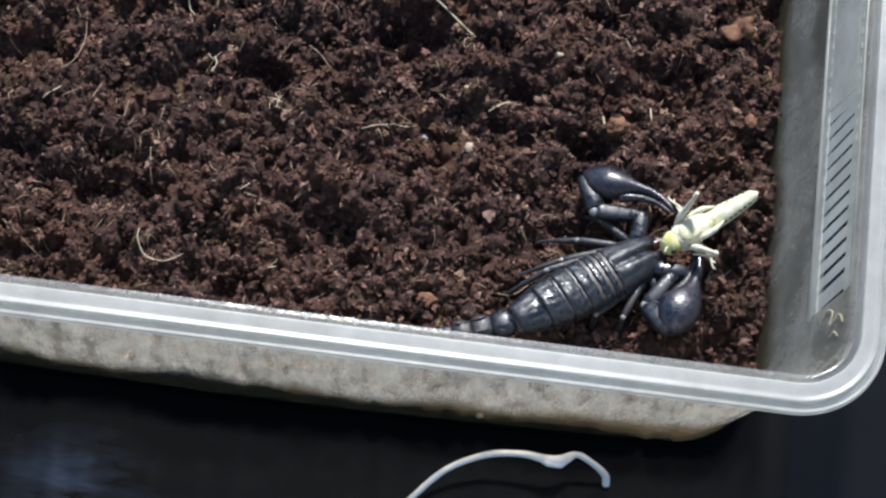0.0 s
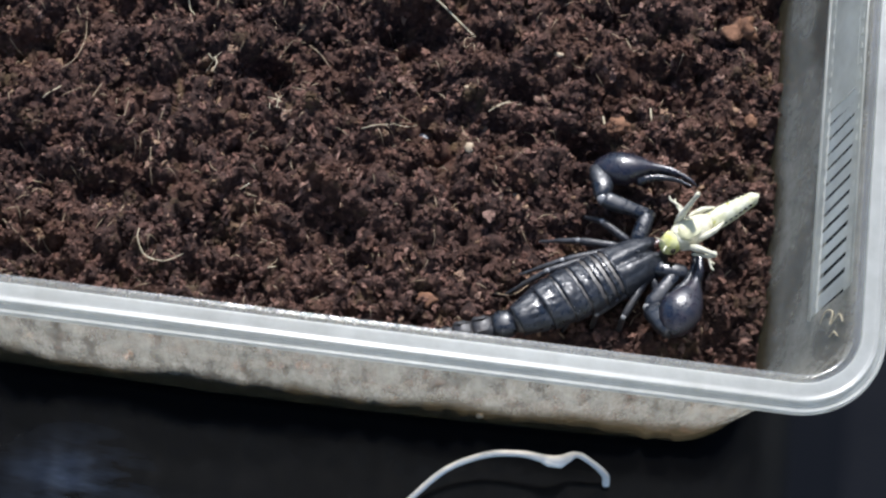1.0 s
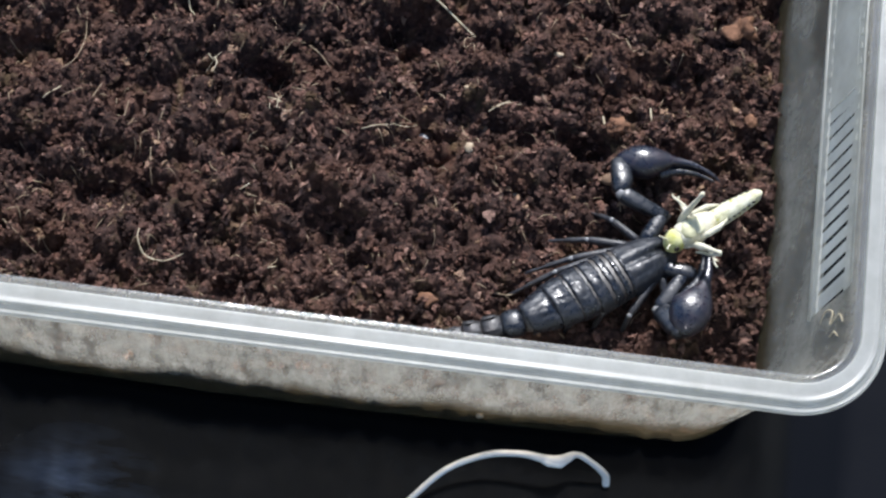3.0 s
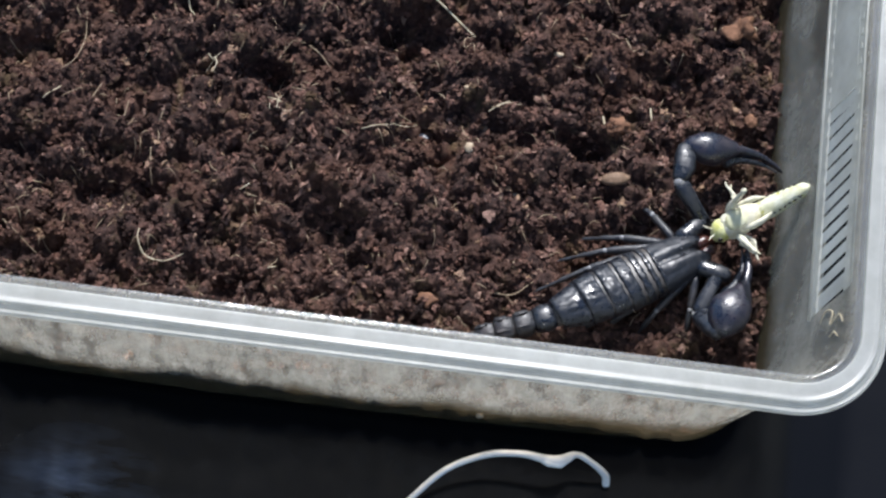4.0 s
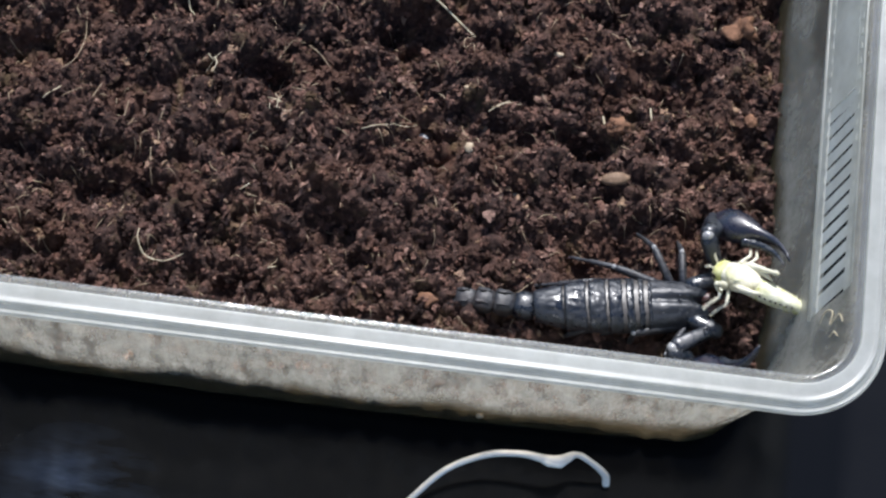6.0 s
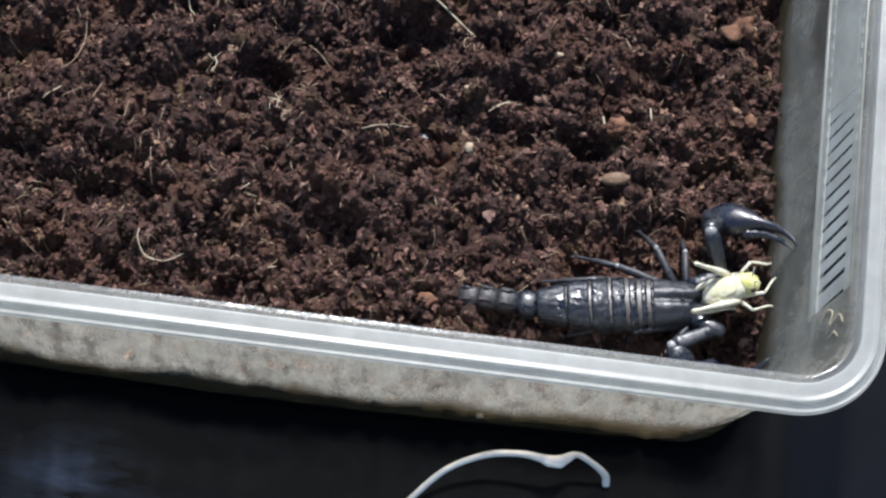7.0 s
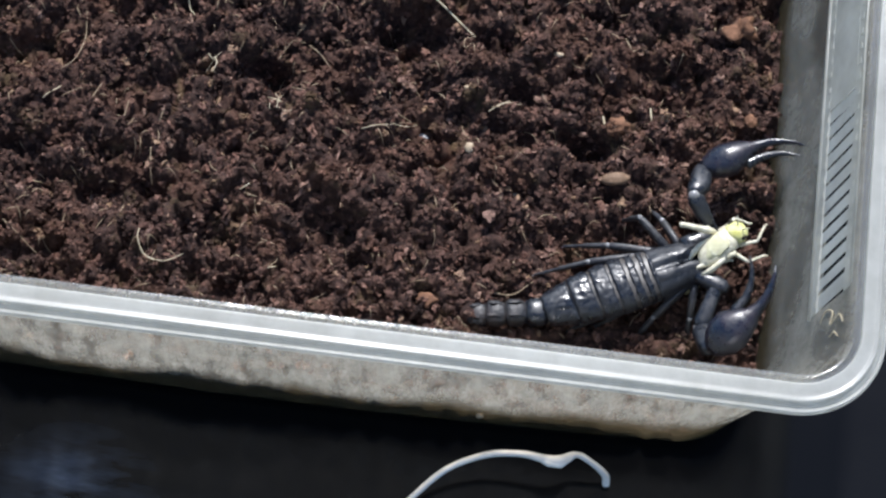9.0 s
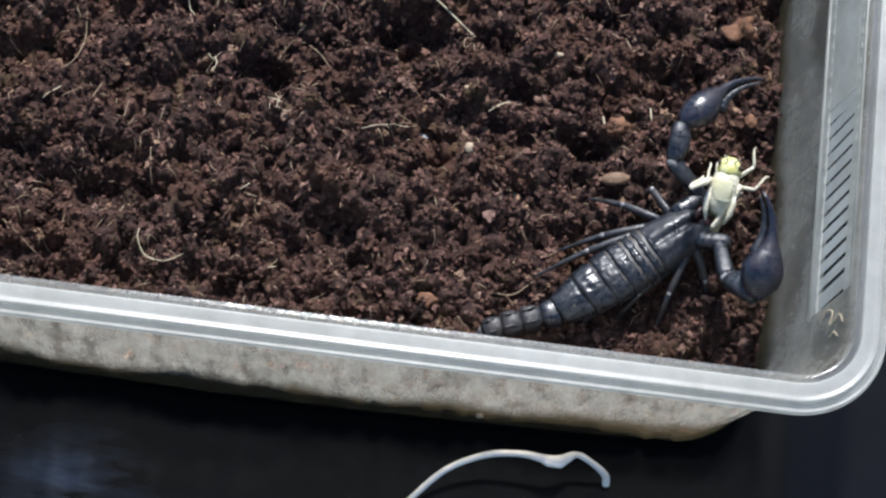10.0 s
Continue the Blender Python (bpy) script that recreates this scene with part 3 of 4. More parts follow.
    part("sting", bm, SHELL_WARM, tail, "brown-black bulb with a curved sting")
    moving = {"tail": tail}
    # claws; each piece runs along x from its own joint
    for side, s, slim in (("left", 1, 0.8), ("right", -1, 1.0)):
        hip_piece = part("claw_hip", loft([(-2, 0, 0, 2.6, 2.4, 2.4), (1, 0, 0, 2.9, 2.7, 2.6), (6, 0, 0, 3.0, 2.8, 2.6), (9.5, 0, 0, 2.6, 2.4, 2.2), (11, 0, 0, 1.4, 1.3, 1.3)], 14, 2.4), SHELL, scorpion, relief=0.2)
        arm = part("claw_arm", loft([(-1.5, 0, 0, 2.2, 2.0, 2.0), (1, 0, 0, 2.4, 2.2, 2.1), (8, 0, 0, 2.7, 2.5, 2.2), (14.5, 0, 0, 3.1, 2.6, 2.3), (16.6, 0, 0, 2.4, 2.1, 1.9), (17.4, 0, 0, 1.2, 1.0, 1.0)], 20, 2.9), SHELL, scorpion, relief=0.2)
        part("joint_skin", loft([(-2.6, 0, 0, 1.6, 1.5, 1.5), (-1, 0, 0, 2.3, 2.0, 2.0), (0.6, 0, 0, 2.0, 1.8, 1.8)], 10), MEMBRANE, arm)
        part("joint_skin", lump(2.2, 2.4, 2.0, 0.06, 3, 2, (17.0, 0, 0.3)), JOINT, arm, "pale joint skin")
        fore = part("claw_forearm", loft([(x, y, z, w * (0.3 + 0.7 * slim), hi, lo) for x, y, z, w, hi, lo in [(-0.6, 0, 0, 1.9, 1.8, 1.7), (1.4, -s * 0.3, 0, 3.5, 3.0, 2.6), (5, -s * 0.9, 0, 4.6, 3.5, 3.0), (10, -s * 0.6, 0, 4.4, 3.4, 3.0), (13.4, 0, 0, 3.2, 2.6, 2.4), (14.8, 0, 0, 1.6, 1.4, 1.4)]], 20, 2.6), SHELL, scorpion, relief=0.25)
        claw = part("claw", loft([(x, y, z, w * slim, hi, lo) for x, y, z, w, hi, lo in [(-0.8, 0, 0, 1.8, 1.8, 1.7), (1.0, s * 0.2, 0, 3.9, 3.2, 3.0), (4, s * 0.4, 0.2, 6.4, 4.8, 4.2), (8, s * 0.7, 0.3, 7.6, 5.6, 4.6), (12, s * 1.0, 0.2, 7.2, 5.3, 4.4), (16, s * 2.2, 0, 5.2, 4.1, 3.5),
                                  (19, s * 3.4, 0, 2.9, 2.8, 2.4), (22, s * 3.9, 0, 1.9, 2.1, 1.9), (26, s * 3.9, 0, 1.55, 1.8, 1.7), (30, s * 3.2, 0, 1.25, 1.5, 1.4), (34, s * 1.8, 0, 0.9, 1.0, 1.0), (37.0, 0, 0, 0.3, 0.3, 0.3)]], 24, 2.2),
                    SHELL_WARM, scorpion, "swollen black claw with a reddish sheen", relief=0.3, grain=3.2)
        finger = part("claw_finger", tube([(0, 0, 0), (4.5, s * 2.6, -0.6), (9.5, s * 3.8, -0.6), (14.5, s * 3.6, -0.3), (20, s * 1.9, 0.3)], (2.0, 1.6, 1.25, 0.9, 0.2), 10, 4), SHELL, claw)
        moving[side] = (hip_piece, arm, fore, claw)
        moving[side + " finger"] = finger
        # legs, front pair first
        legs = []
        for k in range(4):
            a, b = LEG_UPPER[k], LEG_LOWER[k]
            upper = part("leg_upper", loft([(-1, 0, 0, 1.5, 1.6, 1.5), (2, 0, 0, 1.6, 2.2, 2.0), (a * 0.55, 0, 0.2, 1.45, 2.0, 1.7), (a - 1, 0, 0, 1.35, 1.6, 1.5), (a + 0.3, 0, 0, 0.7, 0.8, 0.8)], 10), LEG, scorpion)
            part("joint_skin", lump(1.4, 1.0, 1.05, 0.15, 4, 2, (a, 0, 0.2)), JOINT, upper)
            lower = part("leg_lower", loft([(-0.3, 0, 0, 0.8, 0.9, 0.9), (1.5, 0, 0, 1.1, 1.2, 1.1), (b * 0.5, 0, 0.2, 0.95, 1.05, 0.95), (b * 0.55, 0, 0.1, 0.65, 0.75, 0.75), (b * 0.8, 0, 0, 0.6, 0.65, 0.65), (b * 0.93, 0, 0, 0.55, 0.6, 0.6), (b, 0, -0.2, 0.2, 0.2, 0.2)], 9), LEG, scorpion)
            part("foot_claw", tube([(b * 0.93, 0.3, 0), (b, 0.8, 0.2), (b + 0.9, 0.9, -0.4)], (0.3, 0.08), 5, 2), JAW, lower)
            legs.append((upper, lower))
        moving[side + " legs"] = legs
    return scorpion, moving


LEG_UPPER, LEG_LOWER = (12.0, 14.5, 17.0, 20.0), (13.0, 15.5, 18.0, 21.5)
SCORPION, MOVING = build_scorpion()


# ---- the prey: x towards its head ----
def build_prey():
    prey = tagged(new("grasshopper"), "pale cream and green young grasshopper held in the scorpion's jaws", "grasshopper")
    belly = part("abdomen", loft([(4.5, 0, -0.3, 3.6, 3.4, 3.2), (1, 0, -0.2, 4.2, 3.6, 3.5), (-3, 0, 0, 3.8, 3.4, 3.3), (-8, 0, 0.4, 3.7, 3.4, 3.4), (-13, 0, 0.9, 3.4, 3.2, 3.2), (-18, 0, 1.5, 3.0, 2.8, 2.8), (-22, 0, 2.0, 2.2, 2.1, 2.1), (-24, 0, 2.2, 0.5, 0.5, 0.5)], 14), PREY_BELLY, prey, "pale yellowish-green abdomen", relief=0.4, grain=2.2)
    for k in range(5):
        x = -4.0 - 3.7 * k
        w = float(np.interp(x, (-22, -13, -3), (2.2, 3.4, 3.9)))
        z = float(np.interp(x, (-22, -13, -3), (2.0, 0.9, 0.0)))
        part("belly_band", loft([(x, 0, z - 0.25, w * 0.97, w * 0.94, w * 1.0), (x - 1.2, 0, z - 0.22, w * 1.03, w * 0.99, w * 1.0), (x - 2.4, 0, z - 0.15, w * 0.93, w * 0.9, w * 0.95)], 12), PREY_GREEN, belly, "yellow-green band")
    for s in (-1, 1):
        bm = bmesh.new()
        for k in range(9):
            x = -2.5 - 2.1 * k
            w = float(np.interp(x, (-22, -13, -3), (2.2, 3.4, 3.8)))
            lump(0.75, 0.5, 0.4, 0.5, k + 3, 1, (x, s * w * 0.9, float(np.interp(x, (-22, -3), (2.0, 0.0))) + 1.3), bm)
        part("side_spots", bm, PREY_DARK, belly, "row of dark spots along the abdomen")
    part("thorax", loft([(10.6, 0, 0.4, 2.9, 3.2, 3.0), (8.8, 0, 0.5, 4.2, 3.8, 3.6), (5.5, 0, 0.8, 4.9, 4.1, 3.6), (2.5, 0, 1.0, 5.2, 3.9, 2.8), (-1.0, 0, 1.6, 4.5, 3.0, 1.6), (-3.8, 0, 2.0, 2.4, 2.0, 0.8), (-5, 0, 2.2, 0.8, 0.8, 0.4)], 14, 2.5), PREY_PALE, prey, "creamy white saddle-shaped thorax", relief=0.6, grain=2.6)
    part("saddle_patch", loft([(8.6, 0.2, 3.6, 1.6, 0.75, 0.4), (6.5, 0.3, 4.3, 3.4, 0.75, 0.6), (2.5, 0.2, 4.4, 3.6, 0.7, 0.6), (-1.0, 0.1, 4.0, 2.2, 0.7, 0.4), (-2.6, 0.0, 3.6, 0.8, 0.6, 0.4)], 10), PREY_SADDLE, prey, "greenish patch on the back")
    head = part("head", loft([(8.8, 0, 0.4, 3.0, 3.2, 3.0), (10.4, 0, 0.3, 4.1, 4.1, 3.9), (12.4, 0, 0, 4.2, 3.9, 4.0), (14.2, 0, -0.6, 3.2, 2.8, 3.2), (15.4, 0, -1.6, 1.5, 1.3, 1.6)], 14), PREY_HEAD, prey, "pale yellow head")
    legs = {}
    for s, side in ((-1, "right"), (1, "left")):
        part("eye", lump(1.1, 0.7, 1.4, 0.03, 1, 2, (12.6, s * 3.7, 1.6)), PREY_DARK, head)
        part("antenna", tube([(13.6, s * 1.0, 1.6), (14.8, s * 1.8, 3.4), (16.0, s * 3.0, 4.4)], (0.36, 0.32, 0.2), 5, 4), PREY_PALE, head)
        part("wing_bud", loft([(3.5, s * 4.3, 2.4, 0.5, 0.8, 0.8), (0, s * 4.6, 2.8, 1.1, 1.5, 1.6), (-4, s * 4.4, 3.0, 1.1, 1.4, 1.4), (-8.0, s * 3.2, 3.0, 0.3, 0.4, 0.4)], 8), PREY_PALE, prey)
        # hind leg, built along x from the hip
        hind = part("hind_leg", loft([(-0.8, 0, 0, 0.7, 0.8, 0.8), (1.5, 0, 0, 1.2, 1.4, 1.3), (5, 0, 0.2, 1.35, 1.5, 1.35), (10, 0, 0.2, 0.95, 1.1, 1.0), (14.5, 0, 0, 0.7, 0.8, 0.75), (16.6, 0, 0, 0.95, 1.0, 1.0), (17.6, 0, 0, 0.4, 0.5, 0.5)], 10), PREY_PALE, prey, "pale thick hind leg")
        part("shin", tube([(16.8, -s * 0.3, -0.4), (11, -s * 0.9, -1.6), (4, -s * 1.1, -1.9), (1.0, -s * 1.8, -1.7)], (0.75, 0.6, 0.5, 0.35), 6, 4), PREY_PALE, hind)
        legs[side] = hind
        for pair in ("front", "middle"):
            leg = part("leg", tube([(-0.6, 0, 0), (3, 0, 0.8), (7.0, 0, 0.8)], (0.8, 0.75, 0.55), 7, 3), PREY_PALE, prey)
            part("shin", tube([(7.0, 0, 0.8), (8.6, -s * 2.4, 0.2), (10.2, -s * 4.8, -0.8), (11.4, -s * 5.4, -0.8)], (0.55, 0.48, 0.4, 0.3), 6, 3), PREY_PALE, leg)
            legs[side + " " + pair] = leg
    legs["abdomen"] = belly
    return prey, legs


PREY, PREY_LEGS = build_prey()


# ---- loose bits on the soil ----
def on_soil(x, y, up=0.8):
    return (x, y, soil_height(x, y) + up)


def build_fibre(points, r, pale, label, up=1.4):
    """A thin fibre draped over the clods."""
    line = smooth_path([(x, y, 0) for x, y in points], 6)
    tops = [max(soil_height(p.x + dx, p.y + dy) for dx in (-1, 0, 1) for dy in (-1, 0, 1)) for p in line]
    for _ in range(10):
        tops = [(tops[max(i - 1, 0)] + 2 * h + tops[min(i + 1, len(tops) - 1)]) / 4 for i, h in enumerate(tops)]
    bm = tube([(p.x, p.y, h + 0.45 * up + 0.3) for p, h in zip(line, tops)], (r * 0.55, r * 0.75, r * 0.4), 6, 0)
    tagged(part("fibre", bm, FIBRE_PALE if pale else FIBRE), label, "plant fibre")


build_fibre([(-18, 98.5), (-8, 91.5), (1.9, 82.9)], 0.55, True, "straight straw-coloured coir fibre on the soil", 2.2)
build_fibre([(1.9, 83.2), (-1.5, 80.5), (-1.2, 77.0), (1.2, 79.6)], 0.22, False, "thin curled brown coir fibre on the soil", 2.2)
build_fibre([(-106.4, -11), (-106.2, -15), (-102.8, -20.1), (-96.2, -21.4), (-90, -17.5)], 0.34, True, "pale hooked coir fibre on the soil", 1.8)
build_fibre([(-155, -11.5), (-148, -16.5), (-141.8, -20.5)], 0.3, False, "straight tan coir fibre on the soil", 1.8)
build_fibre([(-108, 24), (-107.2, 17), (-105.9, 12.1)], 0.32, False, "short tan coir fibre on the soil", 1.8)
build_fibre([(-129.3, 46.7), (-132.9, 37)], 0.3, False, "short tan coir fibre on the soil", 2.0)
build_fibre([(-118.5, 40.7), (-119.4, 32)], 0.34, False, "short tan coir fibre on the soil", 2.0)
build_fibre([(-104, 88), (-102.5, 81), (-100, 76.5)], 0.3, True, "short pale coir fibre on the soil", 2.0)
build_fibre([(18.3, -15.2), (26.5, -13.6), (33, -8)], 0.36, False, "curved tan coir fibre on the soil", 1.6)
build_fibre([(-34.2, 39.9), (-28.7, 42.0), (-22.5, 44.5)], 0.26, True, "pale coir fibre on the soil", 1.8)
build_fibre([(10, 54), (16, 58.8), (21.9, 60.8)], 0.4, True, "pale coir fibre on the soil", 1.8)
build_fibre([(-11.3, 62.3), (-7, 59.5), (-4, 55)], 0.3, False, "tan coir fibre on the soil", 1.8)
build_fibre([(-57.7, 74.8), (-53, 71.5), (-49.1, 67.4)], 0.3, False, "tan coir fibre on the soil", 2.0)
build_fibre([(-68, 67.5), (-66, 72), (-63.5, 74.7), (-59, 75)], 0.3, False, "bent tan coir fibre on the soil", 2.0)
build_fibre([(-61, -17), (-57.2, -15.2)], 0.36, True, "short pale coir fibre on the soil", 1.6)
build_fibre([(-74.1, 11.2), (-71, 13.6)], 0.34, True, "short pale coir fibre on the soil", 1.8)
build_fibre([(-139.7, 76), (-138.6, 66), (-140.2, 57), (-145, 50.5)], 0.28, False, "long thin tan coir fibre on the soil", 2.0)
build_fibre([(14, 28), (17.5, 24), (18.1, 18.2)], 0.28, False, "thin tan coir fibre on the soil", 1.8)
for line, r in (([(-69.6, 50.0), (-66.7, 48.3), (-62.2, 46.9)], 0.3), ([(-67.2, 52.4), (-65.4, 49.2), (-65.7, 44.3)], 0.24), ([(-64.3, 50.3), (-67.9, 46.6), (-68.2, 43.1)], 0.22), ([(-66.0, 45.0), (-62.5, 44.0), (-60.0, 45.0)], 0.2)):
    build_fibre(line, r, True, "pale yellowish coir fibre in a small tangle", 1.9)
for line, r in (([(-93.3, 64.3), (-90.9, 62.0), (-88.5, 64.2)], 0.28), ([(-90.7, 62.3), (-89.5, 59.7), (-90.5, 56.7)], 0.34), ([(-93.6, 58.4), (-91.7, 60.3), (-89.8, 61.9)], 0.26)):
    build_fibre(line, r, True, "pale forked coir fibre on the soil", 2.0)
build_fibre([(-22.5, 45.2), (-18.0, 44.9), (-14.8, 45.8)], 0.24, True, "thin pale coir fibre beside a white chip", 1.8)
build_fibre([(57.1, 94), (59.4, 88.6)], 0.34, False, "short tan coir fibre on the soil", 1.8)
build_fibre([(92, -39), (98, -42.5), (103, -44)], 0.3, False, "tan coir fibre beside the tub wall", 1.6)
build_fibre([(-143.5, 44), (-147, 40), (-149, 37)], 0.3, True, "pale bent coir fibre on the soil", 1.8)
build_fibre([(-136, 44), (-139, 43), (-143, 40.5)], 0.3, False, "tan coir fibre on the soil", 1.8)


def build_chip(name, x, y, size, seed, material, label, rough=0.35, turn=0):
    bm = lump(*size, rough, seed, 3)
    bm.transform(Matrix.Rotation(radians(turn), 4, "Z"))
    ob = part(name, bm, material)
    ob.location = Vector(on_soil(x, y, size[2] * 0.45 + 0.3)) * 0.001
    tagged(ob, label, "husk chip" if name == "husk_chip" else "soil clod")


build_chip("husk_chip", 99.2, 101.5, (5.0, 4.2, 2.8), 3, CHIP, "orange-brown lump of coconut husk on the soil", 1.1, 40)
build_chip("husk_chip", 102.4, 104.2, (3.0, 2.0, 2.4), 17, CHIP_PALE, "pale pithy piece of husk beside a brown lump", 0.9, 20)
build_chip("husk_chip", 57.3, 55.9, (4.0, 3.0, 2.2), 5, CHIP, "orange-brown lump of coconut husk on the soil", 0.6)
build_chip("husk_chip", 58.3, 35.5, (5.4, 2.6, 2.0), 7, plain_material("tan_chip", (0.12, 0.07, 0.04), (0.30, 0.20, 0.13), 230, 0.7, 0.5), "smooth tan oval chip of husk on the soil", 0.12, 12)
build_chip("husk_chip", 4.8, 38.2, (1.7, 2.0, 1.2), 8, CHIP_PALE, "small pale chip on the soil", 0.3)
build_chip("husk_chip", -12.4, 46.1, (2.4, 1.2, 0.9), 9, plain_material("white_chip", (0.55, 0.52, 0.48), (0.82, 0.80, 0.76), 300, 0.5), "small whitish flat chip on the soil", 0.3, 8)
build_chip("husk_chip", 105.0, 64.9, (2.3, 2.5, 1.5), 10, CHIP, "small brown chip of husk on the soil", 0.4)
build_chip("husk_chip", -3.6, -20.6, (3.6, 2.6, 2.0), 11, CHIP, "brown lump of coconut husk on the soil", 0.5)
build_chip("husk_chip", 22.7, 26.7, (2.2, 1.3, 1.0), 12, CHIP_PALE, "small pale chip on the soil", 0.4, 20)
build_chip("husk_chip", -90.3, 59.6, (1.5, 2.0, 1.2), 13, CHIP_PALE, "small yellowish chip on the soil", 0.4)
build_chip("husk_chip", 1.5, 63.0, (1.8, 1.2, 0.9), 14, CHIP_PALE, "small pale chip on the soil", 0.4)
build_fibre([(52.0, 63.5), (52.6, 60.0), (52.2, 56.5)], 0.5, True, "short shiny pale thread standing in the soil", 1.8)
build_fibre([(68.5, 66.0), (69.2, 60.5)], 0.45, True, "short shiny pale thread standing in the soil", 1.8)
build_chip("husk_chip", 33.0, 82.0, (2.0, 1.0, 0.8), 15, CHIP_PALE, "small whitish flat chip on the soil", 0.3)


def build_wall_reflection(points, label):
    """A curled thread on the end wall, modelled for the prey's reflection: y, z along it."""
    bm = tube([(wall_at(z, True)[1] - 0.5, y, z) for y, z in points], (0.18, 0.3, 0.18), 6, 5)
    tagged(part("fibre", bm, FIBRE_PALE), label, "plant fibre")


# pale squiggles of the prey's reflection, added as solid threads
build_wall_reflection(((-31.5, 73.0), (-28.6, 77.0), (-31.0, 82.5), (-35.0, 81.0), (-33.5, 87.5), (-37.4, 91.0)), "pale curled thread added for the grasshopper's reflection on the tub's end wall")
build_wall_reflection(((-41.5, 87.5), (-38.8, 84.5), (-39.6, 81.0)), "short pale thread added for the grasshopper's reflection on the tub's end wall")
fleck = part("husk_chip", lump(1.3, 0.8, 1.7, 0.4, 21, 2, (19.8, -61.0, 24.4)), CHIP_PALE)
tagged(fleck, "small pale chip stuck to the tub's outer wall", "husk chip")


def build_fine_fibres():
    rng = random.Random(11)
    bm = bmesh.new()
    for _ in range(380):
        x, y = rng.uniform(-172, 108), rng.uniform(-46, 122)
        a, length = rng.uniform(0, 6.28), rng.uniform(2.5, 7)
        c, s = math.cos(a) * length / 2, math.sin(a) * length / 2
        bend = rng.uniform(-0.3, 0.3)
        pts = [on_soil(x - c, y - s, 0.6), on_soil(x - s * bend, y + c * bend, 2.0), on_soil(x + c, y + s, 0.8)]
        tube(pts, (0.12, 0.19, 0.10), 5, 3, 1, bm)
    tagged(part("fine_fibres", bm, FIBRE), "scattered fine tan coir hairs in the soil", "plant fibre", kind="stuff")


build_fine_fibres()


# ---- the dry stalk beside the tub ----
def build_stalk():
    line = [(-4.0, -92.2, 2.0), (0.3, -86.7, 5.0), (10.8, -77.2, 11.0), (23.7, -71.6, 15.0), (35.4, -70.3, 17.0), (43.3, -71.0, 17.0), (49.2, -70.8, 16.5), (54.9, -67.7, 16.0), (60.8, -68.5, 12.0), (66.1, -70.1, 6.0), (67.1, -72.1, 1.6)]
    bm = tube(line, (1.0, 1.1, 1.15, 1.2, 1.2, 1.5, 2.0, 1.1, 1.1, 1.3, 1.4), 9, 7)
    stalk = tagged(part("dry_stalk", bm, STALK), "pale dry bent plant stalk arching over the black surface", "dry stalk")
    part("husk_sheath", loft([(42.3, -71.2, 17.1, 1.0, 0.9, 0.9), (45.2, -71.8, 17.1, 2.0, 1.1, 1.0), (50.2, -71.5, 16.7, 2.2, 1.1, 1.0), (53.6, -68.9, 16.3, 1.3, 1.0, 0.9), (55.1, -67.7, 16.1, 0.6, 0.6, 0.6)], 9), STALK, stalk, "flaring papery sheath")


build_stalk()


# ---- what moves ----
def at(rows, t):
    """The values of rows (seconds, values...) at t, in between by even steps."""
    times = [r[0] for r in rows]
    return [float(np.interp(t, times, [r[i] for r in rows])) for i in range(1, len(rows[0]))]


def along(start, end, level=Vector((0, 0, 1))):
    """A pose at start with x towards end and z as upright as can be."""
    x = (end - start).normalized()
    y = level.cross(x).normalized()
    m = Matrix((x, y, x.cross(y))).transposed().to_4x4()
    m.translation = start * 0.001
    return m


# front edge of the shield (x, y), heading and upward tilt in degrees
BODY = (
    (0, 74.2, 6.9, 38, -7), (2.7, 75.1, 6.6, 38, -7), (3.8, 86.9, 11.5, 37, -6), (4, 90.1, 9.8, 35, -5), (4.5, 95.3, 7.2, 32.5, -4),
    (5, 97.8, 1, 22, -2), (5.5, 93.3, -11, 8.4, 0), (5.7, 92.9, -11, 8.4, 0), (6.8, 94.1, -10.8, 8, 0), (8, 94.2, -10.3, 8.8, 0),
    (8.3, 94, -7.3, 12, 0), (8.6, 93, -2.5, 18, 1), (9, 91.9, 5.2, 26, 4), (9.5, 91.5, 11, 35, 6), (10, 88.6, 18, 40, 7))
TAIL = ((0, -22), (2.7, -22), (4, -15), (4.5, -13), (5, -15), (5.5, -10), (6.8, -11), (8, -12), (8.5, -18), (9, -18), (9.5, -23), (10, -19))
# claw joints: seconds and x, y, z
LEFT_ELBOW = (
    (0, 51.5, 17.9, 33), (0.5, 52.4, 20.2, 34), (1, 53.8, 22.7, 34), (1.5, 54.6, 23.4, 35), (2, 54.8, 23.4, 35), (2.7, 54.8, 23.4, 35),
    (3.8, 78.5, 30, 40), (4, 79.9, 30.2, 40), (4.5, 81.3, 28.4, 38), (4.8, 85.6, 23, 39), (5, 88.9, 22.3, 40), (5.3, 90.2, 15, 42),
    (5.5, 90.5, 8, 44), (5.7, 90.7, 8.2, 44), (6.8, 92.2, 10.8, 43), (8, 91.7, 12.3, 43), (8.5, 90.2, 16.5, 43), (9, 85, 23.4, 45),
    (9.5, 83.2, 28.2, 45), (10, 76.3, 34.8, 46))
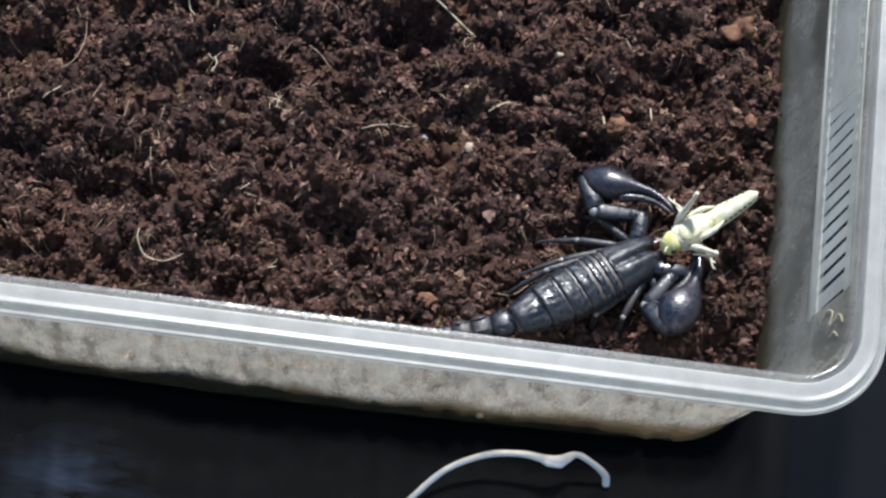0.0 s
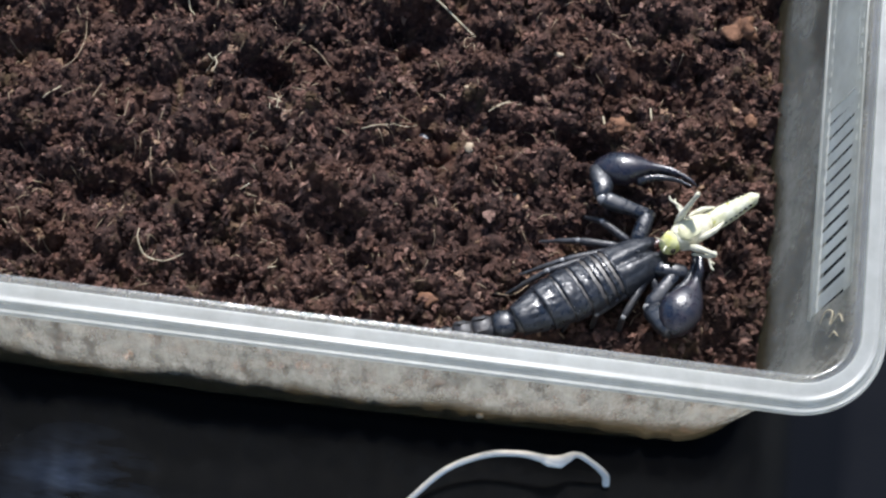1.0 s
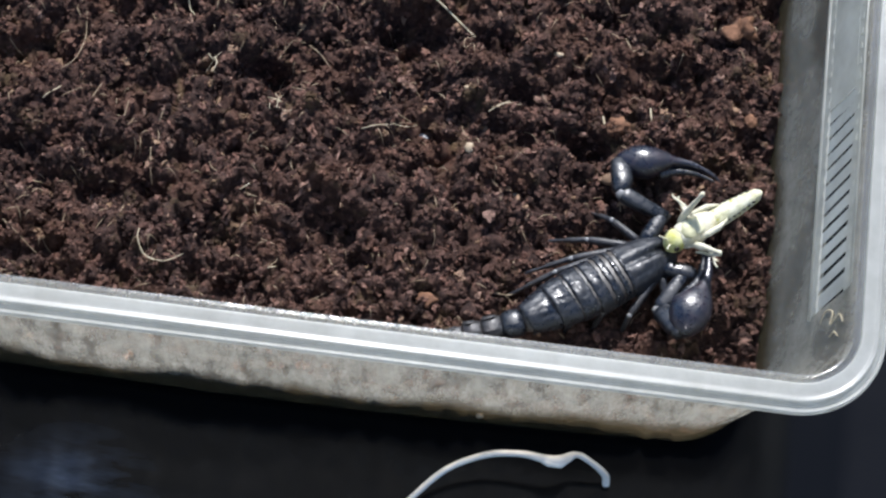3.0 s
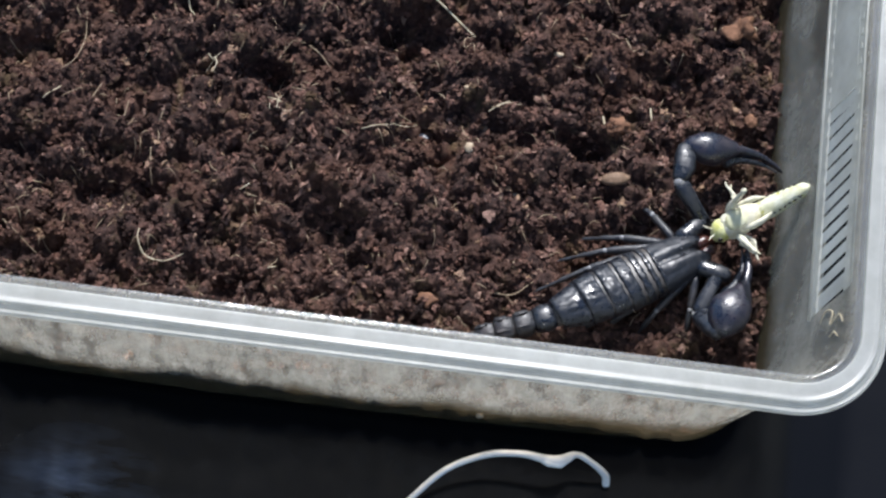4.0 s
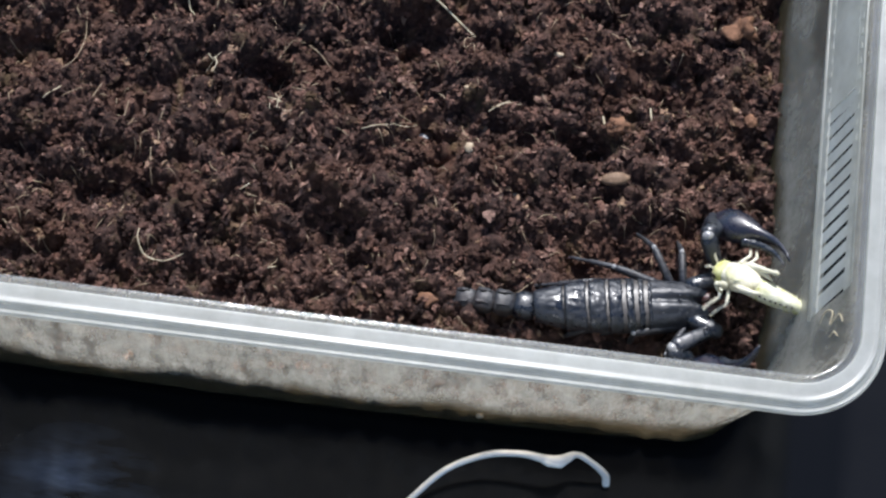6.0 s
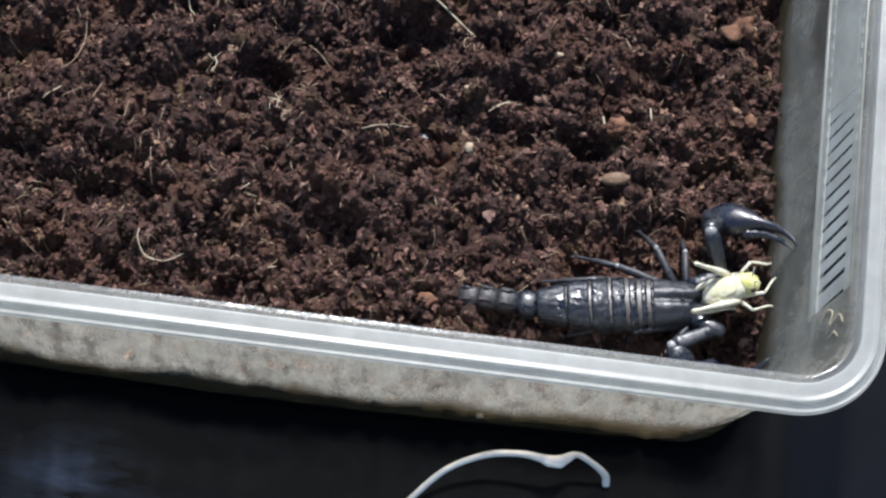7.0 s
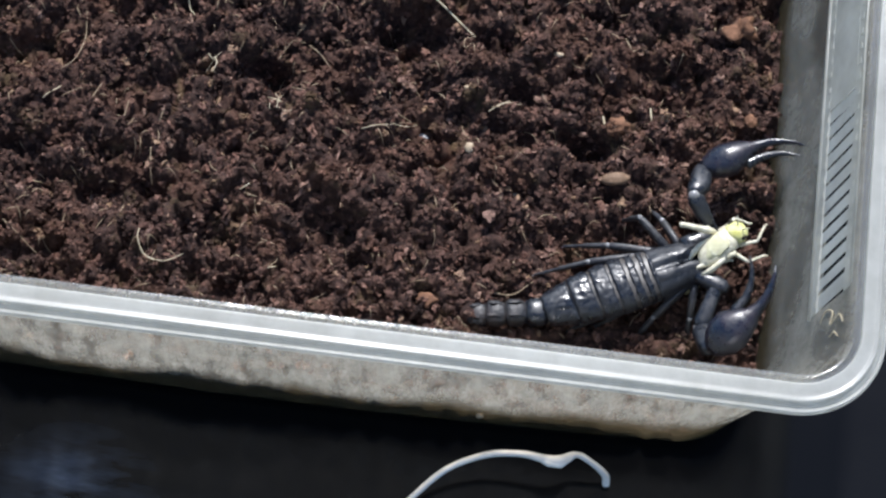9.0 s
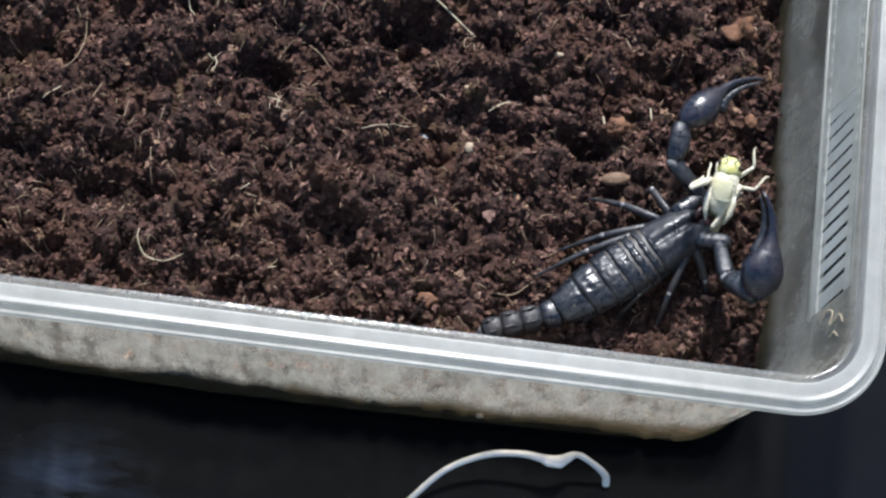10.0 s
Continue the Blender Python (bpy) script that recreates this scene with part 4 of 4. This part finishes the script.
LEFT_WRIST = (
    (0, 46.7, 31.5, 32), (0.5, 48.7, 34.2, 33.5), (1, 50.6, 36.5, 30.9), (1.5, 51.8, 37.3, 31.9), (2, 52.6, 37.5, 32.5), (2.7, 52.6, 37.5, 32.5),
    (3.8, 78.9, 44.4, 39.8), (4, 81, 44.6, 41.1), (4.5, 82, 42.9, 37.5), (4.8, 87.1, 36.4, 33.7), (5, 91.2, 36.2, 36.3), (5.3, 93.1, 26.5, 33.7),
    (5.5, 94.5, 19.4, 36), (5.7, 94.6, 19.5, 35.8), (6.8, 92.3, 21.6, 33.3), (8, 91.7, 23.5, 33.8), (8.5, 91.5, 28.8, 35.4), (9, 87.6, 36.7, 39.8),
    (9.5, 83.1, 42.7, 44.5), (10, 78, 48.5, 50.5))
LEFT_TIP = (
    (0, 79.4, 17, 41.5), (0.5, 83.1, 24.7, 43.2), (1, 86.7, 30.8, 36.8), (1.5, 89.1, 35.4, 34.5), (2, 89.7, 33.1, 33.9), (2.7, 89.7, 33.1, 33.9),
    (3.8, 115.1, 43.9, 31.9), (4, 116.6, 42.2, 33), (4.5, 115.9, 44.5, 30.5), (4.8, 119, 25.3, 48.7), (5, 118.9, 15, 48.7), (5.3, 120.2, 6.6, 49.1),
    (5.5, 118.3, -3.5, 52.7), (5.7, 118.4, -2.8, 53.1), (6.8, 120.4, 6.7, 47.6), (8, 121.4, 10.9, 51.4), (8.5, 118.8, 16.6, 57.2),
    (9, 120, 46.7, 46), (9.5, 115.8, 59.8, 42.1), (10, 106.8, 71.5, 46.7))
RIGHT_ELBOW = (
    (0, 73.4, -14.6, 30), (0.5, 74.1, -15.1, 30), (2, 74.5, -15.7, 30), (2.7, 74.5, -15.7, 30), (3.8, 89.6, -14.6, 28), (4, 91.7, -14.7, 28),
    (4.5, 94.2, -16.1, 28), (4.8, 93.6, -23.9, 29), (5, 91, -25.1, 29), (5.3, 87.8, -29.8, 32), (5.5, 85, -32.5, 34), (5.7, 83.7, -31.6, 34),
    (6.8, 83.3, -29.9, 33), (8, 84.2, -29.4, 33), (8.5, 87.9, -27.2, 34), (9, 92.3, -21.5, 32), (9.5, 91.6, -15.9, 34), (10, 98.9, -6.3, 44))
RIGHT_WRIST = (
    (0, 82.3, -25.1, 34.5), (0.5, 82.7, -25.7, 34.9), (2, 83.1, -26.2, 35.2), (2.7, 83.1, -26.2, 35.2), (3.8, 98.3, -23.7, 35.2),
    (4, 99.9, -24, 35.5), (4.5, 101.9, -26.1, 35.1), (4.8, 98.1, -33.3, 39.1), (5, 95.1, -34.6, 39.1), (5.3, 91.3, -40, 41.7),
    (5.5, 91.5, -34.4, 21.2), (5.7, 91.5, -36.3, 22.7), (6.8, 91.2, -42.5, 28.7), (8, 91.2, -42, 28.6), (8.5, 92.5, -37.7, 42.8),
    (9, 96.4, -32.7, 40.1), (9.5, 101.3, -26, 37.7), (10, 109.9, -14.5, 48.8))
RIGHT_TIP = (
    (0, 87.8, 11.5, 33.9), (0.5, 88.1, 10.9, 35.2), (2, 87.2, 10.6, 35.7), (2.7, 87.2, 10.6, 35.7), (3.8, 103.4, 12.9, 33.5), (4, 104.9, 12.7, 34.6),
    (4.5, 105.2, 7.4, 51.1), (4.8, 108, 2.1, 34.8), (5, 107.5, -0.7, 31.3), (5.3, 109.7, -11.9, 26.2), (5.5, 106.2, -30.3, 54.9),
    (5.7, 108.8, -32.9, 55.2), (6.8, 114.2, -39.9, 57.6), (8, 114.9, -37.3, 56.6), (8.5, 118, -11.6, 38.6), (9, 115.3, -2.6, 56.4),
    (9.5, 114.9, 7.7, 44.9), (10, 106.7, 19, 64.7))
# feet, front pair first: seconds and x, y of each
LEFT_FEET = (
    (0, 47, 21.5, 29.8, 8.6, 15.1, -10.9, 21.2, -15.3), (2.7, 47, 21.5, 29.8, 8.6, 15.1, -10.9, 21.2, -15.3),
    (3.8, 62.5, 30.4, 36.2, 11.5, 33.8, -0.6, 25.2, -14.8), (4, 64.9, 30.7, 37.7, 11.2, 36.7, 0.9, 28.1, -13.9),
    (4.5, 74, 28.4, 42.8, 10.8, 40.5, 2.5, 33, -12.6), (5, 78.8, 26.3, 61, 18.9, 40.8, 5.9, 30.9, -11.8),
    (5.5, 82.2, 15.6, 67.7, 16.5, 38.3, 5.1, 28.7, -9.9), (6.8, 84, 17.6, 68.2, 18.1, 37.7, 6.5, 30.5, -7.5),
    (8, 84.1, 17, 67.9, 18.8, 37.7, 6.5, 30.5, -7.5), (8.6, 84, 18.1, 66.4, 19.7, 37.7, 6.5, 30.5, -7.5),
    (9, 69.8, 29.2, 62.2, 21.3, 37.6, 7.6, 30.3, -5.3), (9.5, 71.4, 29.4, 51.5, 22.5, 37, 7.6, 29.3, -5.5),
    (10, 69.1, 32.2, 43.4, 29.5, 36.3, 4.1, 28.5, -7.8))
RIGHT_FEET = (
    (0, 83.2, -24.7, 64, -23, 55.2, -21.1, 44, -24.6), (2.7, 83.2, -24.7, 64, -23, 55.2, -21.1, 44, -24.6),
    (3.8, 87.2, -24.1, 68.1, -23.5, 53.1, -24, 44.1, -25.5), (4.5, 91.3, -24.6, 71.5, -23.5, 53.5, -24, 44.1, -25.5),
    (5, 87.3, -25.6, 71.5, -23.5, 53, -23.6, 41.1, -25.9), (5.5, 83.5, -27.9, 69.3, -25.5, 49, -24.1, 39.1, -26.1),
    (8, 83.5, -27.9, 67.1, -23.6, 49, -23.7, 39.1, -26.1), (8.6, 85.5, -27.6, 68.9, -25.6, 49, -23.7, 39.1, -26.1),
    (9, 89.1, -22.8, 68.8, -24.7, 48, -23.8, 39.1, -26.1), (9.5, 94.6, -15.5, 69.6, -24.6, 50, -23.6, 40.1, -26),
    (10, 96.7, -6, 75.8, -23.7, 59.2, -20.1, 44, -25))
# opening of the claws in degrees
GRIP = {"left": ((0, 0), (5, 0), (5.5, 5), (6.8, 4), (8.3, 5), (9, 10), (9.5, 2), (10, 0)), "right": ((0, 0), (8, 0), (8.3, 14), (8.6, 28), (9, 26), (9.5, 9), (10, 2))}
# prey: x, y, z of its middle, heading, upward tilt
HELD = ((0, 88.6, 14.4, 38, 216, -8), (0.3, 89.0, 14.9, 38, 215, -8), (1, 88.6, 14.2, 38, 214, -8), (2.7, 88.8, 14.6, 38, 215, -8), (3.8, 101.0, 18.2, 42, 209, -20), (4, 105.5, 18.7, 43, 206, -25),
        (4.5, 110.0, 14.0, 44, 201, -33), (5, 111.0, 4.6, 43, 197, -38), (5.5, 106.0, -11.5, 43, 190, -42), (5.7, 106.0, -11.3, 44, 189, -42))
HELD_TURNED = ((6.0, 107.0, -8.0, 45, 150, -22), (6.27, 105.0, -7.6, 42, 105, -4), (6.53, 101.0, -8.0, 38, 60, 10), (6.8, 97.5, -8.5, 32.7, 24, 20), (8, 97.4, -7.6, 32.7, 24, 20), (8.3, 97.3, -6.7, 33.7, 32, 20),
               (8.6, 95.1, -1.9, 34.4, 41, 21), (9, 93.9, 4.9, 36.8, 46, 24), (9.5, 96.9, 15.1, 39.9, 75, 28), (10, 94.7, 24.0, 42.4, 81, 30))
# headings and rise of its hind legs against the body
PREY_HIND = {"left": ((0, 109, 50), (2.7, 109, 49), (4, 113, 42), (4.5, 116, 46), (5, 122, 52), (5.7, 114, 57), (6.8, 158, 60), (8, 162, 60), (8.6, 135, 55), (9, 134, 58), (9.5, 128, 66), (10, 122, 66)),
             "right": ((0, -174, 58), (2.7, -178, 57), (4, -187, 54), (4.5, -181, 47), (5, -182, 36), (5.5, -182, 18), (5.7, -182, 18), (6.8, -182, 24), (8, -181, 24), (8.3, -194, 10), (8.6, -205, 8), (9, -201, 8), (10, -199, 5))}
# headings and rise of its small legs, first held, then free
PREY_SMALL = {"left front": ((150, 6), (28, 4), (10, -72)), "right front": ((-150, 6), (-14, -4), (-42, -2)),
              "left middle": ((128, 6), (70, -60), (100, -75)), "right middle": ((-128, 6), (-58, -6), (-86, -8))}
GROUND = 23.5
# height of the trodden soil under each foot
FLOOR = {"left": (20, 21, 21.5, 21), "right": (14, 13, 12.5, 13)}
KEY_TIMES = (0, 0.25, 0.5, 1, 1.5, 2, 2.7, 3.2, 3.8, 4, 4.25, 4.5, 4.8, 5, 5.3, 5.5, 5.7, 6.2, 6.8, 7.5, 8, 8.25, 8.5, 8.75, 9, 9.25, 9.5, 9.75, 10)


def motions():
    rows = {}

    def key(ob, t, m):
        rows.setdefault(ob, []).append((t, m))

    for t in KEY_TIMES:
        fx, fy, yaw, tilt = at(BODY, t)
        base = pose(fx / 1000, fy / 1000, (GROUND + 60 * math.sin(radians(max(tilt, 0)))) / 1000, 0, -tilt, yaw)
        key(SCORPION, t, base)
        back = base.inverted()

        def spot(x, y, z):
            return (base @ (Vector((x, y, z)) * 0.001)) * 1000

        key(MOVING["tail"], t, pose(-0.0595, 0, 0, 0, -tilt if tilt > 0 else -2.0 * tilt, 180 + at(TAIL, t)[0]))
        for side, s, arm, feet in (("left", 1, (LEFT_ELBOW, LEFT_WRIST, LEFT_TIP), LEFT_FEET), ("right", -1, (RIGHT_ELBOW, RIGHT_WRIST, RIGHT_TIP), RIGHT_FEET)):
            hinge, shoulder = spot(-4.0, s * 6.5, 7.0), spot(5.5, 10.5, 8.5) if s > 0 else spot(1.0, -11.0, 8.0)
            elbow, wrist, tip = (Vector(at(joint, t)) for joint in arm)
            wrist = elbow + (wrist - elbow).normalized() * 14.5
            root = elbow + (shoulder - elbow).normalized() * 17.0
            for ob, a, b in zip(MOVING[side], (hinge, root, elbow, wrist), (root, elbow, wrist, tip)):
                key(ob, t, back @ along(a, b))
            spots = at(feet, t)
            for k, (upper, lower) in enumerate(MOVING[side + " legs"]):
                hip = spot(-6.5 - 4.2 * k, s * 8.0, 4.5)
                la, lb = LEG_UPPER[k], LEG_LOWER[k]
                foot = Vector((spots[2 * k], spots[2 * k + 1], FLOOR[side][k]))
                way = foot - hip
                d = min(way.length, la + lb - 0.6)
                way.normalize()
                foot = hip + way * d
                u = (la ** 2 - lb ** 2 + d ** 2) / (2 * d)
                rise = (Vector((0, 0, 1)) - way * way.z).normalized()
                knee = hip + way * u + rise * math.sqrt(max(la ** 2 - u ** 2, 0))
                key(upper, t, back @ along(hip, knee))
                key(lower, t, back @ along(knee, foot))
    for ob, keyed in rows.items():
        walk(ob, keyed)
    for side, s in (("left", 1), ("right", -1)):
        walk(MOVING[side + " finger"], [(t, pose(0.0155, -s * 0.0022, -0.0008, 0, 0, -s * wide)) for t, wide in GRIP[side]])
    walk(PREY, [(t, pose(x / 1000, y / 1000, z / 1000, 0, -tilt, yaw)) for t, x, y, z, yaw, tilt in HELD + HELD_TURNED])
    walk(PREY_LEGS["abdomen"], [(t, pose(0, 0, 0, 0, -bend, 0)) for t, bend in ((0, 0), (5.7, 0), (6.3, 18), (6.8, 36), (8.3, 36), (9.5, 52), (10, 54))])
    for side, s in (("left", 1), ("right", -1)):
        walk(PREY_LEGS[side], [(t, pose(0.0062, s * 0.0053, 0.0012, 0, -rise, turn)) for t, turn, rise in PREY_HIND[side]])
        for pair, x in (("front", 0.009), ("middle", 0.006)):
            (h0, r0), (h1, r1), (h2, r2) = PREY_SMALL[side + " " + pair]
            turns = [(0, h0, r0), (5.7, h0, r0)] + [(5.7 + 1.1 * k / 4, h0 + (h1 - h0) * k / 4, r0 + (r1 - r0) * k / 4) for k in (1, 2, 3, 4)] + [(8.3, h1, r1), (9.5, h2, r2), (10, h2, r2)]
            walk(PREY_LEGS[side + " " + pair], [(t, pose(x, s * 0.0036, -0.001, 0, -rise, turn)) for t, turn, rise in turns])


motions()
